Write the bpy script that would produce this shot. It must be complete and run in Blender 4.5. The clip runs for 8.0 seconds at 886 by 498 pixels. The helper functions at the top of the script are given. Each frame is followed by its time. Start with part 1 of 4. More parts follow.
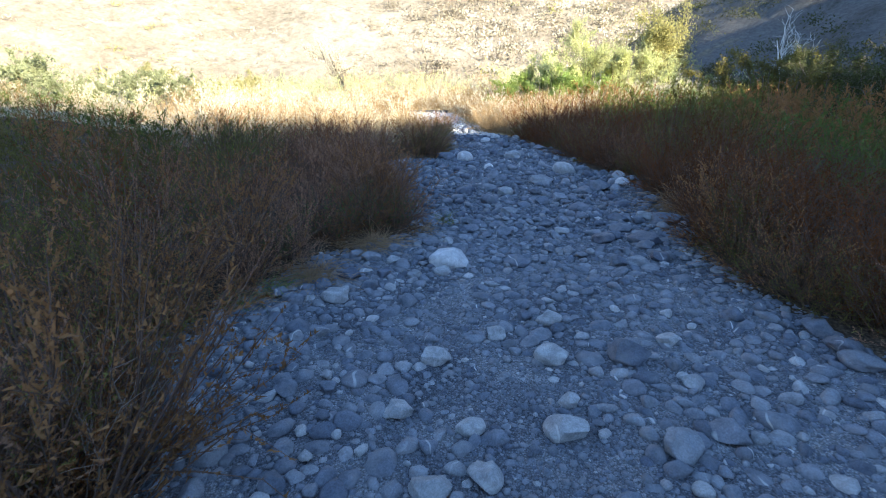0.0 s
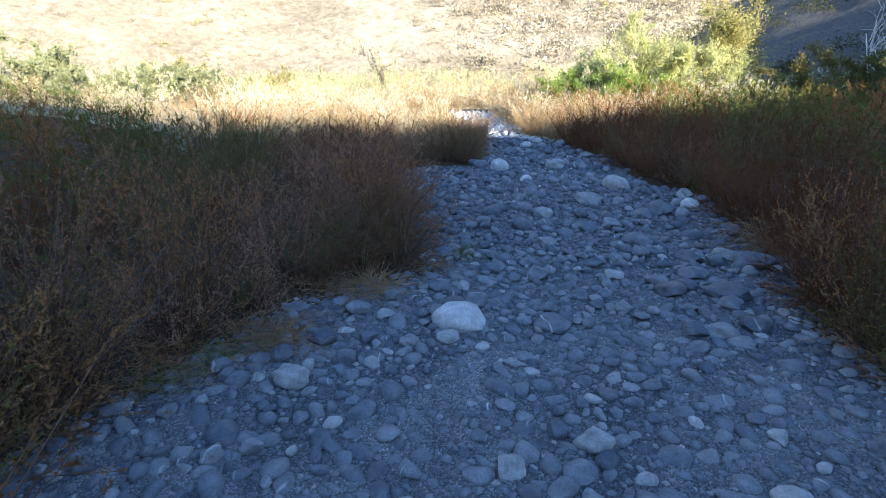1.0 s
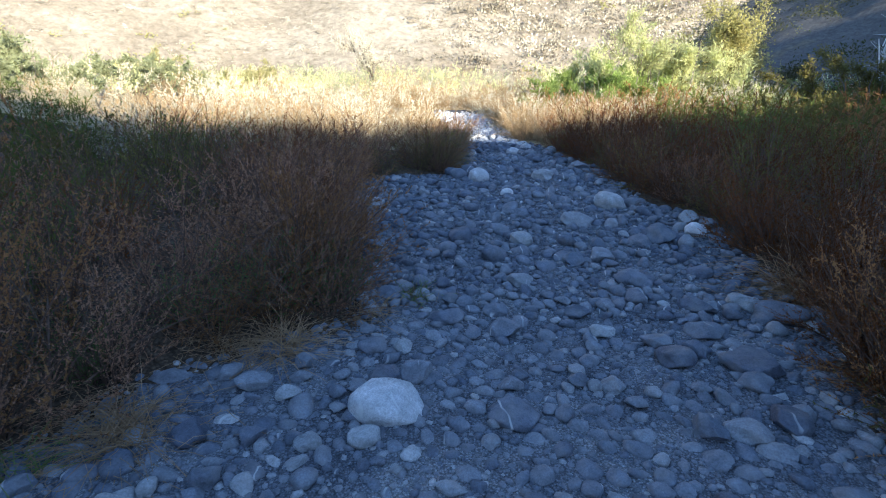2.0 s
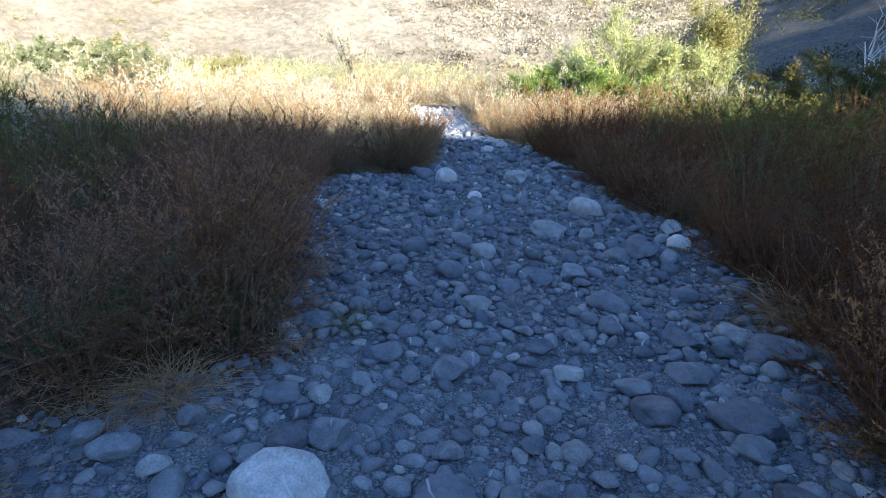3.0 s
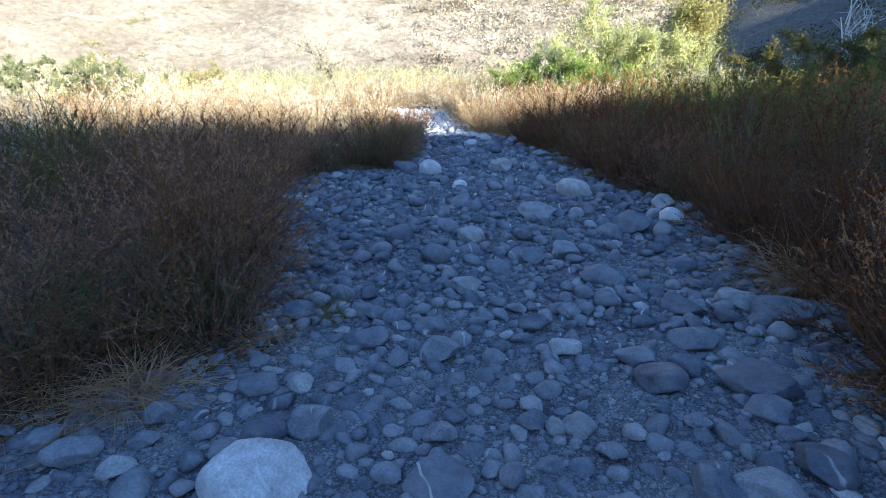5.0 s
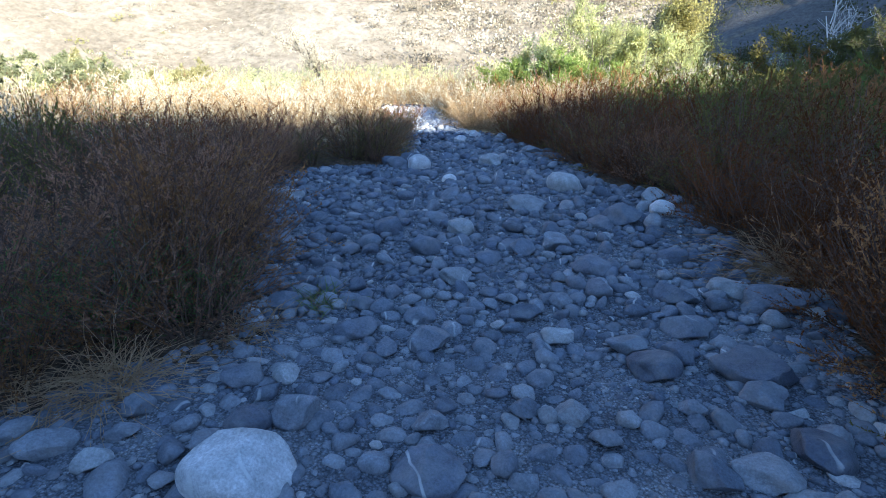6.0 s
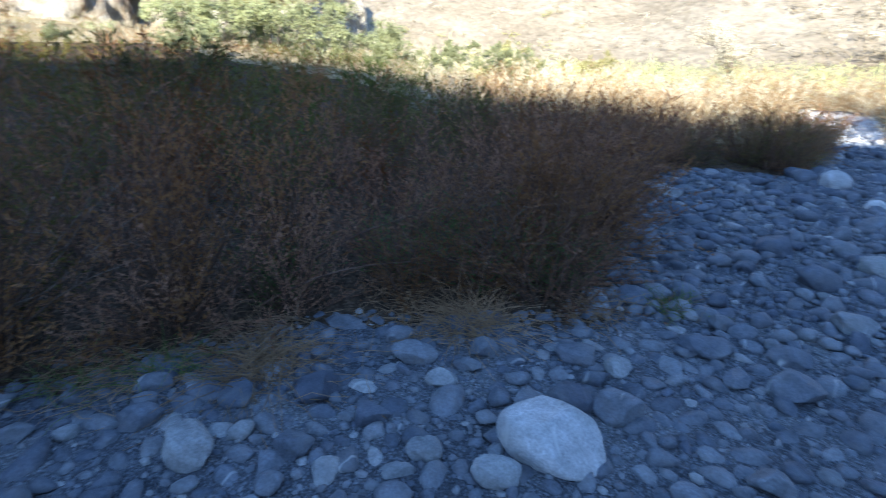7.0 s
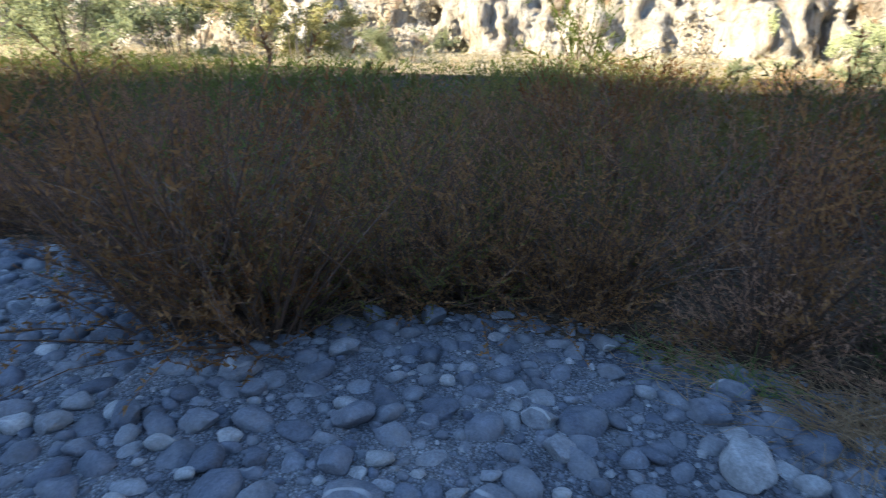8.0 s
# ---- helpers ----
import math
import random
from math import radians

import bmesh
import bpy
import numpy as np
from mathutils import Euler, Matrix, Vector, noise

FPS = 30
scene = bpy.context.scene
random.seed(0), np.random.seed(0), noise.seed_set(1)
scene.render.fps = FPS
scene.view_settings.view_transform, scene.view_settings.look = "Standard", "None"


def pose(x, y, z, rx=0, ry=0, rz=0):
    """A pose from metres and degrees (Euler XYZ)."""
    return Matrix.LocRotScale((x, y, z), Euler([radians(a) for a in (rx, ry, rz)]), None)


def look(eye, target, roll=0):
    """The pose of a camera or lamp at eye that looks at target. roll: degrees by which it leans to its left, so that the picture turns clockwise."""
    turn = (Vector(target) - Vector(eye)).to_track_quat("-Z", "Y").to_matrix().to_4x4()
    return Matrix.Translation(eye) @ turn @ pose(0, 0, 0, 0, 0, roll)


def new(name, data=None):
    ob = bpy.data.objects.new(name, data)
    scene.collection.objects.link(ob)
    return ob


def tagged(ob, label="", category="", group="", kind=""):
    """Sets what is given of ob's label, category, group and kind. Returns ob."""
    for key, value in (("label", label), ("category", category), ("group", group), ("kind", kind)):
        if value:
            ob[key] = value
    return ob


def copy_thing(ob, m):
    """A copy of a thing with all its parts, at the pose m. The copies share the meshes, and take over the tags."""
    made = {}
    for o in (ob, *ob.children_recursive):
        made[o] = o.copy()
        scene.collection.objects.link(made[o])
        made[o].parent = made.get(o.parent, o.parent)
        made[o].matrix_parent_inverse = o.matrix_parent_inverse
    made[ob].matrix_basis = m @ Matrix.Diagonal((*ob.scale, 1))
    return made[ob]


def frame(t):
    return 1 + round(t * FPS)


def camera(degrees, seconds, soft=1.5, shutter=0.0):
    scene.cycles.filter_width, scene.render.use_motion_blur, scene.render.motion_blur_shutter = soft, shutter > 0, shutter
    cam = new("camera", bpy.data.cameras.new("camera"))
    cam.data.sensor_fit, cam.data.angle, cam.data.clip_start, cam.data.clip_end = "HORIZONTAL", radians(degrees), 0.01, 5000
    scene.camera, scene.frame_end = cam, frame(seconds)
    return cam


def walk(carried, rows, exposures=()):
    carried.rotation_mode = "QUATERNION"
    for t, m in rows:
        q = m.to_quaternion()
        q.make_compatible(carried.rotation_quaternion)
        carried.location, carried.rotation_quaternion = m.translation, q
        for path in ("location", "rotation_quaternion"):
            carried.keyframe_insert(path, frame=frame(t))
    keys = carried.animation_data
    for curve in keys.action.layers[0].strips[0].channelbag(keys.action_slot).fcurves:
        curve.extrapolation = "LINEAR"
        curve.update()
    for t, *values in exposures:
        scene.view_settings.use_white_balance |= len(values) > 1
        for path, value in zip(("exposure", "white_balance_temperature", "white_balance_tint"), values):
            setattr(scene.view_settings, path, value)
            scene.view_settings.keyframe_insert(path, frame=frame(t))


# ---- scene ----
cam = camera(77.5, 8.0, soft=1.0, shutter=0.12)
PATH = [
    (0, (0.145, 0.393, 2.478), (0.083, 2.281, 1.82), -0.3),
    (0.5, (0.247, 1.371, 2.449), (0.121, 3.253, 1.785), 0.1),
    (1, (0.385, 2.283, 2.39), (0.171, 4.157, 1.724), -0.1),
    (1.5, (0.537, 3.098, 2.335), (0.315, 4.971, 1.671), 0.4),
    (2.8, (0.92, 4.614, 2.229), (0.774, 6.49, 1.551), 2.7),
    (3, (0.957, 4.731, 2.199), (0.822, 6.607, 1.52), 2.6),
    (3.5, (1.027, 4.819, 2.133), (0.896, 6.7, 1.464), 0.2),
    (4, (1.051, 4.817, 2.053), (0.958, 6.701, 1.386), -0.5),
    (4.5, (1.026, 4.844, 1.967), (0.939, 6.732, 1.312), -0.7),
    (4.7, (1.02, 4.866, 1.94), (0.906, 6.752, 1.283), -0.7),
    (6, (1.013, 4.939, 1.797), (0.943, 6.827, 1.141), -0.4),
    (6.5, (0.997, 4.974, 1.756), (0.743, 6.844, 1.094), 0.2),
    (6.8, (0.985, 4.979, 1.745), (0.19, 6.69, 1.03), 0.8),
    (7, (0.98, 4.983, 1.734), (-0.232, 6.422, 1.058), 0.8),
    (7.2, (0.979, 4.999, 1.697), (-0.561, 6.089, 1.034), 0.2),
    (7.5, (0.947, 4.908, 1.64), (-0.862, 5.486, 1.013), 1.1),
    (8, (0.944, 4.842, 1.553), (-0.941, 4.527, 0.965), 1.7),
]
walk(cam, [(t, look(eye, target, roll)) for t, eye, target, roll in PATH],
     [(0.0, 2.07, 5800, 9), (1.5, 1.87, 5640, 10), (3.0, 1.79, 5500, 10), (6.5, 1.86, 5330, 10), (7.5, 1.92, 5680, 10), (8.0, 2.15, 6040, 10)])

# ---- light ----
SUN_AZ = (0.62, -0.78)                       # horizontal way towards the sun
SUN_EL = radians(17)
world = bpy.data.worlds.new("world")
scene.world = world
world.use_nodes = True
wn = world.node_tree
sky = wn.nodes.new("ShaderNodeTexSky")
sky.sky_type, sky.sun_disc = "NISHITA", False
sky.sun_elevation = SUN_EL
sky.sun_rotation = math.atan2(SUN_AZ[0], SUN_AZ[1])
sky.altitude = 400
sky.dust_density = 0.2
sky.ozone_density = 2.0
wn.nodes["Background"].inputs[1].default_value = 0.13
wn.links.new(sky.outputs[0], wn.nodes["Background"].inputs[0])
sun_data = bpy.data.lights.new("sun", "SUN")
sun_data.energy, sun_data.angle, sun_data.color = 5.0, radians(0.5), (1.0, 0.85, 0.60)
sun = new("sun", sun_data)
sun.matrix_world = look((60, -75, 24), (60 - SUN_AZ[0] * math.cos(SUN_EL), -75 - SUN_AZ[1] * math.cos(SUN_EL), 24 - math.sin(SUN_EL)))

rng = np.random.default_rng(7)


# ---- materials ----
def material(name, rough=0.85, spec=0.25):
    m = bpy.data.materials.new(name)
    m.use_nodes = True
    t = m.node_tree
    b = t.nodes["Principled BSDF"]
    b.inputs["Roughness"].default_value = rough
    b.inputs["Specular IOR Level"].default_value = spec
    return m, t, b


def node(t, kind, **values):
    n = t.nodes.new(kind)
    for k, v in values.items():
        n.inputs[k.replace("_", " ")].default_value = v
    return n


def ramp(t, source, stops):
    r = t.nodes.new("ShaderNodeValToRGB")
    while len(r.color_ramp.elements) < len(stops):
        r.color_ramp.elements.new(0.5)
    for e, (p, c) in zip(r.color_ramp.elements, stops):
        e.position, e.color = p, (c, c, c, 1) if isinstance(c, float) else (*c, 1)
    t.links.new(source, r.inputs[0])
    return r.outputs[0]


def mixed(t, mode, fac, a, b):
    m = t.nodes.new("ShaderNodeMixRGB")
    m.blend_type = mode
    for i, v in enumerate((fac, a, b)):
        if isinstance(v, (int, float)):
            m.inputs[i].default_value = v
        elif isinstance(v, tuple):
            m.inputs[i].default_value = (*v, 1)
        else:
            t.links.new(v, m.inputs[i])
    return m.outputs[0]


def chance(t):
    """A random number for each object and each loose piece of a mesh."""
    o, g = t.nodes.new("ShaderNodeObjectInfo"), t.nodes.new("ShaderNodeNewGeometry")
    a = t.nodes.new("ShaderNodeMath")
    a.operation = "ADD"
    t.links.new(o.outputs["Random"], a.inputs[0])
    t.links.new(g.outputs["Random Per Island"], a.inputs[1])
    f = t.nodes.new("ShaderNodeMath")
    f.operation = "FRACT"
    t.links.new(a.outputs[0], f.inputs[0])
    return f.outputs[0]


def bumped(t, b, source, strength, distance):
    n = node(t, "ShaderNodeBump", Strength=strength, Distance=distance)
    t.links.new(source, n.inputs["Height"])
    t.links.new(n.outputs[0], b.inputs["Normal"])


def noisy(t, vec, scale, detail=5.0, rough=0.6, distort=0.0):
    n = node(t, "ShaderNodeTexNoise", Scale=scale, Detail=detail, Roughness=rough, Distortion=distort)
    t.links.new(vec, n.inputs["Vector"])
    return n.outputs["Fac"]


def stone_material(name, stops, veins=0.3, rough=0.8):
    """River stone: a tone for each stone, speckle, weather stains, some pale quartz veins."""
    m, t, b = material(name, rough, 0.3)
    g = t.nodes.new("ShaderNodeNewGeometry").outputs["Position"]
    r = chance(t)
    base = ramp(t, r, stops)
    col = mixed(t, "MULTIPLY", 0.75, base, ramp(t, noisy(t, g, 9, 4, 0.65), [(0.3, 0.5), (0.75, 1.35)]))
    col = mixed(t, "MULTIPLY", 0.5, col, ramp(t, noisy(t, g, 75, 4, 0.7), [(0.34, 0.5), (0.66, 1.4)]))
    shift = t.nodes.new("ShaderNodeVectorMath")
    shift.operation = "SCALE"
    comb = t.nodes.new("ShaderNodeCombineXYZ")
    t.links.new(r, comb.inputs[0])
    t.links.new(r, comb.inputs[2])
    t.links.new(comb.outputs[0], shift.inputs[0])
    shift.inputs["Scale"].default_value = 40
    add = t.nodes.new("ShaderNodeVectorMath")
    t.links.new(shift.outputs[0], add.inputs[0])
    t.links.new(g, add.inputs[1])
    w = node(t, "ShaderNodeTexWave", Scale=1.1, Distortion=9.0, Detail=3.0)
    w.inputs["Detail Scale"].default_value = 1.2
    t.links.new(add.outputs[0], w.inputs["Vector"])
    vein = ramp(t, w.outputs["Fac"], [(0.988, 0.0), (0.997, 1.0)])
    gate = ramp(t, noisy(t, add.outputs[0], 2.2, 2), [(0.56, 0.0), (0.64, veins)])
    vm = mixed(t, "MULTIPLY", 1.0, vein, gate)
    col = mixed(t, "MIX", vm, col, (0.62, 0.62, 0.6))
    dust = ramp(t, noisy(t, g, 4, 6, 0.7), [(0.45, 0.0), (0.7, 0.35)])
    col = mixed(t, "MIX", dust, col, (0.34, 0.33, 0.31))
    t.links.new(col, b.inputs["Base Color"])
    bumped(t, b, mixed(t, "MIX", 0.4, noisy(t, g, 13, 5, 0.65), noisy(t, g, 70, 6, 0.7)), 0.7, 0.026)
    return m


def leaf_material(name, a, bcol, c, glow=0.35):
    """Small leaves: each its own tone, each shrub a little greener or browner; light comes through."""
    m = bpy.data.materials.new(name)
    m.use_nodes = True
    t = m.node_tree
    t.nodes.remove(t.nodes["Principled BSDF"])
    g = t.nodes.new("ShaderNodeNewGeometry")
    o = t.nodes.new("ShaderNodeObjectInfo")
    col = ramp(t, g.outputs["Random Per Island"], [(0.0, a), (0.5, bcol), (1.0, c)])
    patch = noisy(t, g.outputs["Position"], 0.55, 3)
    col = mixed(t, "MIX", ramp(t, patch, [(0.4, 0.0), (0.68, 0.6)]), col, c)
    col = mixed(t, "MULTIPLY", 1.0, col, ramp(t, o.outputs["Random"], [(0.0, 0.65), (1.0, 1.3)]))
    d = t.nodes.new("ShaderNodeBsdfDiffuse")
    tr = t.nodes.new("ShaderNodeBsdfTranslucent")
    mix = t.nodes.new("ShaderNodeMixShader")
    mix.inputs[0].default_value = glow
    t.links.new(col, d.inputs[0])
    t.links.new(col, tr.inputs[0])
    t.links.new(d.outputs[0], mix.inputs[1])
    t.links.new(tr.outputs[0], mix.inputs[2])
    t.links.new(mix.outputs[0], t.nodes["Material Output"].inputs[0])
    return m


def bark_material(name, a, bcol):
    m, t, b = material(name, 0.9, 0.15)
    g = t.nodes.new("ShaderNodeNewGeometry").outputs["Position"]
    col = ramp(t, noisy(t, g, 14, 5, 0.7), [(0.3, a), (0.7, bcol)])
    col = mixed(t, "MULTIPLY", 0.7, col, ramp(t, chance(t), [(0.0, 0.6), (1.0, 1.3)]))
    t.links.new(col, b.inputs["Base Color"])
    bumped(t, b, noisy(t, g, 60, 4), 0.4, 0.01)
    return m


def earth_material(name, stops, scale, fine, relief, pebbles=0.0, rough=0.95):
    """Soil or gravel: broad patches, fine grit and, where asked, small pebbles."""
    m, t, b = material(name, rough, 0.15)
    g = t.nodes.new("ShaderNodeNewGeometry").outputs["Position"]
    col = ramp(t, noisy(t, g, scale, 6, 0.65, 0.4), stops)
    col = mixed(t, "MULTIPLY", 0.8, col, ramp(t, noisy(t, g, fine, 5, 0.7), [(0.3, 0.5), (0.7, 1.35)]))
    height = noisy(t, g, fine, 6, 0.7)
    if pebbles:
        v = node(t, "ShaderNodeTexVoronoi", Scale=pebbles)
        t.links.new(g, v.inputs["Vector"])
        tone = t.nodes.new("ShaderNodeSeparateColor")
        t.links.new(v.outputs["Color"], tone.inputs[0])
        col = mixed(t, "MULTIPLY", 0.8, col, ramp(t, tone.outputs[0], [(0.0, 0.55), (1.0, 1.5)]))
        # gaps between pebbles are darkened in the colour for the shade in them
        col = mixed(t, "MULTIPLY", 0.75, col, ramp(t, v.outputs["Distance"], [(0.25, 1.0), (0.75, 0.35)]))
        height = mixed(t, "MIX", 0.75, height, ramp(t, v.outputs["Distance"], [(0.0, 1.0), (0.8, 0.0)]))
    t.links.new(col, b.inputs["Base Color"])
    bumped(t, b, height, 0.8, relief)
    return m


STONE_MID = stone_material("stone_grey", [(0.0, (0.108, 0.121, 0.153)), (0.4, (0.163, 0.177, 0.211)), (0.78, (0.218, 0.231, 0.259)), (0.94, (0.285, 0.292, 0.306)), (1.0, (0.43, 0.43, 0.43))], 0.55)
STONE_DARK = stone_material("stone_dark", [(0.0, (0.105, 0.118, 0.155)), (0.5, (0.14, 0.153, 0.19)), (1.0, (0.17, 0.178, 0.205))], 0.7)
STONE_BLACK = stone_material("stone_black", [(0.0, (0.07, 0.079, 0.108)), (1.0, (0.10, 0.11, 0.142))], 0.7, 0.55)
STONE_LIGHT = stone_material("stone_light", [(0.0, (0.27, 0.28, 0.295)), (0.5, (0.32, 0.327, 0.335)), (1.0, (0.39, 0.392, 0.393))], 0.6)
STONE_PALE = stone_material("stone_pale", [(0.0, (0.50, 0.50, 0.51)), (1.0, (0.62, 0.62, 0.62))], 0.9)
GRAVEL = earth_material("gravel", [(0.35, (0.125, 0.134, 0.156)), (0.5, (0.19, 0.199, 0.223)), (0.66, (0.33, 0.335, 0.345))], 1.3, 80, 0.025, 70)
SOIL = earth_material("soil", [(0.3, (0.095, 0.068, 0.045)), (0.6, (0.15, 0.108, 0.072)), (0.8, (0.21, 0.158, 0.108))], 1.2, 45, 0.03, 30)
DRY_GRASS = earth_material("dry_grass_ground", [(0.3, (0.34, 0.26, 0.145)), (0.55, (0.45, 0.36, 0.21)), (0.8, (0.53, 0.44, 0.28))], 0.5, 30, 0.05)
HILL_EARTH = earth_material("hill_earth", [(0.3, (0.19, 0.155, 0.113)), (0.5, (0.265, 0.226, 0.17)), (0.7, (0.38, 0.33, 0.255))], 0.10, 1.6, 0.18)
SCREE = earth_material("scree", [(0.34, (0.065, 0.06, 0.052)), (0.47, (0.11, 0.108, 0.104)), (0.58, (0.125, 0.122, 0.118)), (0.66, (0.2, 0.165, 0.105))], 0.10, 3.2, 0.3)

LEAF_BROWN = leaf_material("leaf_brown", (0.265, 0.138, 0.06), (0.35, 0.184, 0.08), (0.295, 0.16, 0.069), 0.3)
LEAF_DUSK = leaf_material("leaf_grey_brown", (0.285, 0.156, 0.096), (0.37, 0.208, 0.128), (0.305, 0.176, 0.105), 0.25)
LEAF_RUST = leaf_material("leaf_rust", (0.15, 0.058, 0.021), (0.215, 0.083, 0.03), (0.165, 0.072, 0.026), 0.25)
LEAF_OLIVE = leaf_material("leaf_olive", (0.155, 0.135, 0.043), (0.225, 0.19, 0.063), (0.16, 0.152, 0.046), 0.3)
LEAF_GREEN = leaf_material("leaf_green", (0.095, 0.128, 0.038), (0.15, 0.182, 0.053), (0.115, 0.145, 0.042), 0.4)
# paler than LEAF_GREEN: sunlight put into the leaves of plants in the sun
LEAF_BRIGHT = leaf_material("leaf_sunlit_green", (0.23, 0.26, 0.14), (0.37, 0.39, 0.23), (0.30, 0.33, 0.18), 0.4)
LEAF_OAK = leaf_material("leaf_oak", (0.19, 0.18, 0.085), (0.33, 0.305, 0.155), (0.26, 0.245, 0.115), 0.4)
LEAF_SPRING = leaf_material("leaf_spring_green", (0.2, 0.27, 0.07), (0.31, 0.38, 0.115), (0.25, 0.33, 0.09), 0.45)
LEAF_YELLOW = leaf_material("leaf_yellow_green", (0.24, 0.23, 0.085), (0.42, 0.38, 0.15), (0.32, 0.3, 0.11), 0.4)
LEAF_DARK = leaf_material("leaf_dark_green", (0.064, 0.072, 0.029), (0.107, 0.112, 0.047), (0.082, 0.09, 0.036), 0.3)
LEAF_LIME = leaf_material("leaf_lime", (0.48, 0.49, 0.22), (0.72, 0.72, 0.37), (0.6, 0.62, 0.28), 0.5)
# golden and straw: dry-leaf tones raised to carry low sunlight
LEAF_SUN_GOLD = leaf_material("leaf_sun_gold", (0.33, 0.22, 0.12), (0.48, 0.34, 0.19), (0.40, 0.29, 0.165), 0.35)
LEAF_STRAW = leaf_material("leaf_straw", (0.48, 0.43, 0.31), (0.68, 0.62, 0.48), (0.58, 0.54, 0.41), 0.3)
LEAF_FRESH = leaf_material("leaf_fresh_green", (0.10, 0.165, 0.05), (0.16, 0.25, 0.08), (0.13, 0.20, 0.062), 0.35)
# a lighter copy of LEAF_OLIVE that paints sunlight onto the leaves
LEAF_SUNNY = leaf_material("leaf_sunlit_olive", (0.24, 0.22, 0.095), (0.38, 0.35, 0.165), (0.30, 0.29, 0.12), 0.35)
LEAF_SAGE = leaf_material("leaf_sage", (0.21, 0.175, 0.13), (0.34, 0.295, 0.23), (0.28, 0.25, 0.185), 0.25)
STRAW = leaf_material("straw", (0.29, 0.185, 0.105), (0.4, 0.27, 0.16), (0.33, 0.225, 0.13), 0.2)
GRASS_GREEN = leaf_material("grass_green", (0.11, 0.17, 0.05), (0.17, 0.25, 0.08), (0.24, 0.25, 0.1), 0.3)
TWIG = bark_material("twig_bark", (0.10, 0.064, 0.047), (0.195, 0.128, 0.094))
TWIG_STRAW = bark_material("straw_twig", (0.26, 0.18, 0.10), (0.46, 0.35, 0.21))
TWIG_GREY = bark_material("dead_twig", (0.115, 0.085, 0.064), (0.25, 0.19, 0.145))
TWIG_PALE = bark_material("pale_twig", (0.16, 0.12, 0.095), (0.30, 0.24, 0.195))
TWIG_WHITE = bark_material("white_twig", (0.55, 0.53, 0.50), (0.78, 0.76, 0.74))
BARK = bark_material("trunk_bark", (0.10, 0.085, 0.07), (0.22, 0.19, 0.16))


# ---- mesh helpers ----
def mesh_of(name, verts, faces, mats, smooth=False, index=None):
    me = bpy.data.meshes.new(name)
    verts = np.asarray(verts, dtype=np.float32)
    faces = np.asarray(faces, dtype=np.int32)
    n, k = faces.shape
    me.vertices.add(len(verts))
    me.vertices.foreach_set("co", verts.ravel())
    me.loops.add(n * k)
    me.loops.foreach_set("vertex_index", faces.ravel())
    me.polygons.add(n)
    me.polygons.foreach_set("loop_start", np.arange(0, n * k, k, dtype=np.int32))
    if smooth:
        me.polygons.foreach_set("use_smooth", np.ones(n, dtype=bool))
    for m in mats:
        me.materials.append(m)
    if index is not None:
        me.polygons.foreach_set("material_index", np.asarray(index, dtype=np.int32))
    me.update(calc_edges=True)
    me.validate()
    return me


def piece(name, me, parent=None, label=""):
    ob = new(name, me)
    if parent is not None:
        ob.parent = parent
    if label:
        ob["label"] = label
    return ob


def fbm(x, y, scale, seed=0.0, octaves=4):
    """Smooth 2D value noise on arrays, about -1 to 1."""
    out, amp = np.zeros_like(x, dtype=float), 0.5
    for k in range(octaves):
        px, py = x * scale + seed * 17.3 + k * 9.1, y * scale - seed * 7.7 + k * 3.3
        ix, iy = np.floor(px), np.floor(py)
        fx, fy = px - ix, py - iy
        fx, fy = fx * fx * (3 - 2 * fx), fy * fy * (3 - 2 * fy)

        def lattice(a, b):
            v = np.sin(a * 127.1 + b * 311.7 + seed * 13.7) * 43758.5453
            return (v - np.floor(v)) * 2 - 1
        out += amp * ((lattice(ix, iy) * (1 - fx) + lattice(ix + 1, iy) * fx) * (1 - fy) + (lattice(ix, iy + 1) * (1 - fx) + lattice(ix + 1, iy + 1) * fx) * fy)
        scale, amp = scale * 2.03, amp * 0.5
    return out


def smooth_step(a, b, v):
    s = np.clip((v - a) / (b - a), 0, 1)
    return s * s * (3 - 2 * s)


# ---- plan of the creek bed: its two banks, as x for each y ----
LEFT_Y = [-14, -4, 0.0, 1.2, 2.1, 2.7, 3.2, 3.7, 4.4, 5.0, 5.6, 6.0, 6.5, 7.1, 7.5, 7.9, 8.2, 8.7, 9.4, 10.4, 12.0, 14.0, 14.6, 15.1, 18.5, 21.0, 23.5, 29, 32, 36]
LEFT_X = [-5.0, -4.0, -3.25, -3.0, -2.25, -1.85, -1.92, -2.35, -2.55, -2.55, -2.28, -2.1, -1.9, -1.65, -1.3, -0.92, -0.6, -0.5, -0.75, -1.15, -1.65, -2.05, -1.4, -0.35, -0.3, -0.55, -1.2, -2.5, -3.2, -7]
RIGHT_Y = [-14, 0, 4.0, 4.5, 5.1, 5.6, 6.2, 7.2, 7.9, 8.6, 9.5, 10.4, 11.7, 12.5, 13.1, 14.5, 16.5, 17.6, 18.6, 20.0, 20.8, 21.4, 23.5, 25.3, 29, 32, 36]
RIGHT_X = [6.0, 4.8, 4.15, 3.85, 3.75, 3.6, 3.4, 3.3, 3.4, 3.6, 3.75, 3.7, 3.78, 3.6, 3.25, 3.05, 2.9, 2.5, 2.2, 2.0, 1.6, 1.0, 0.8, 0.55, -0.5, -1.4, -5]


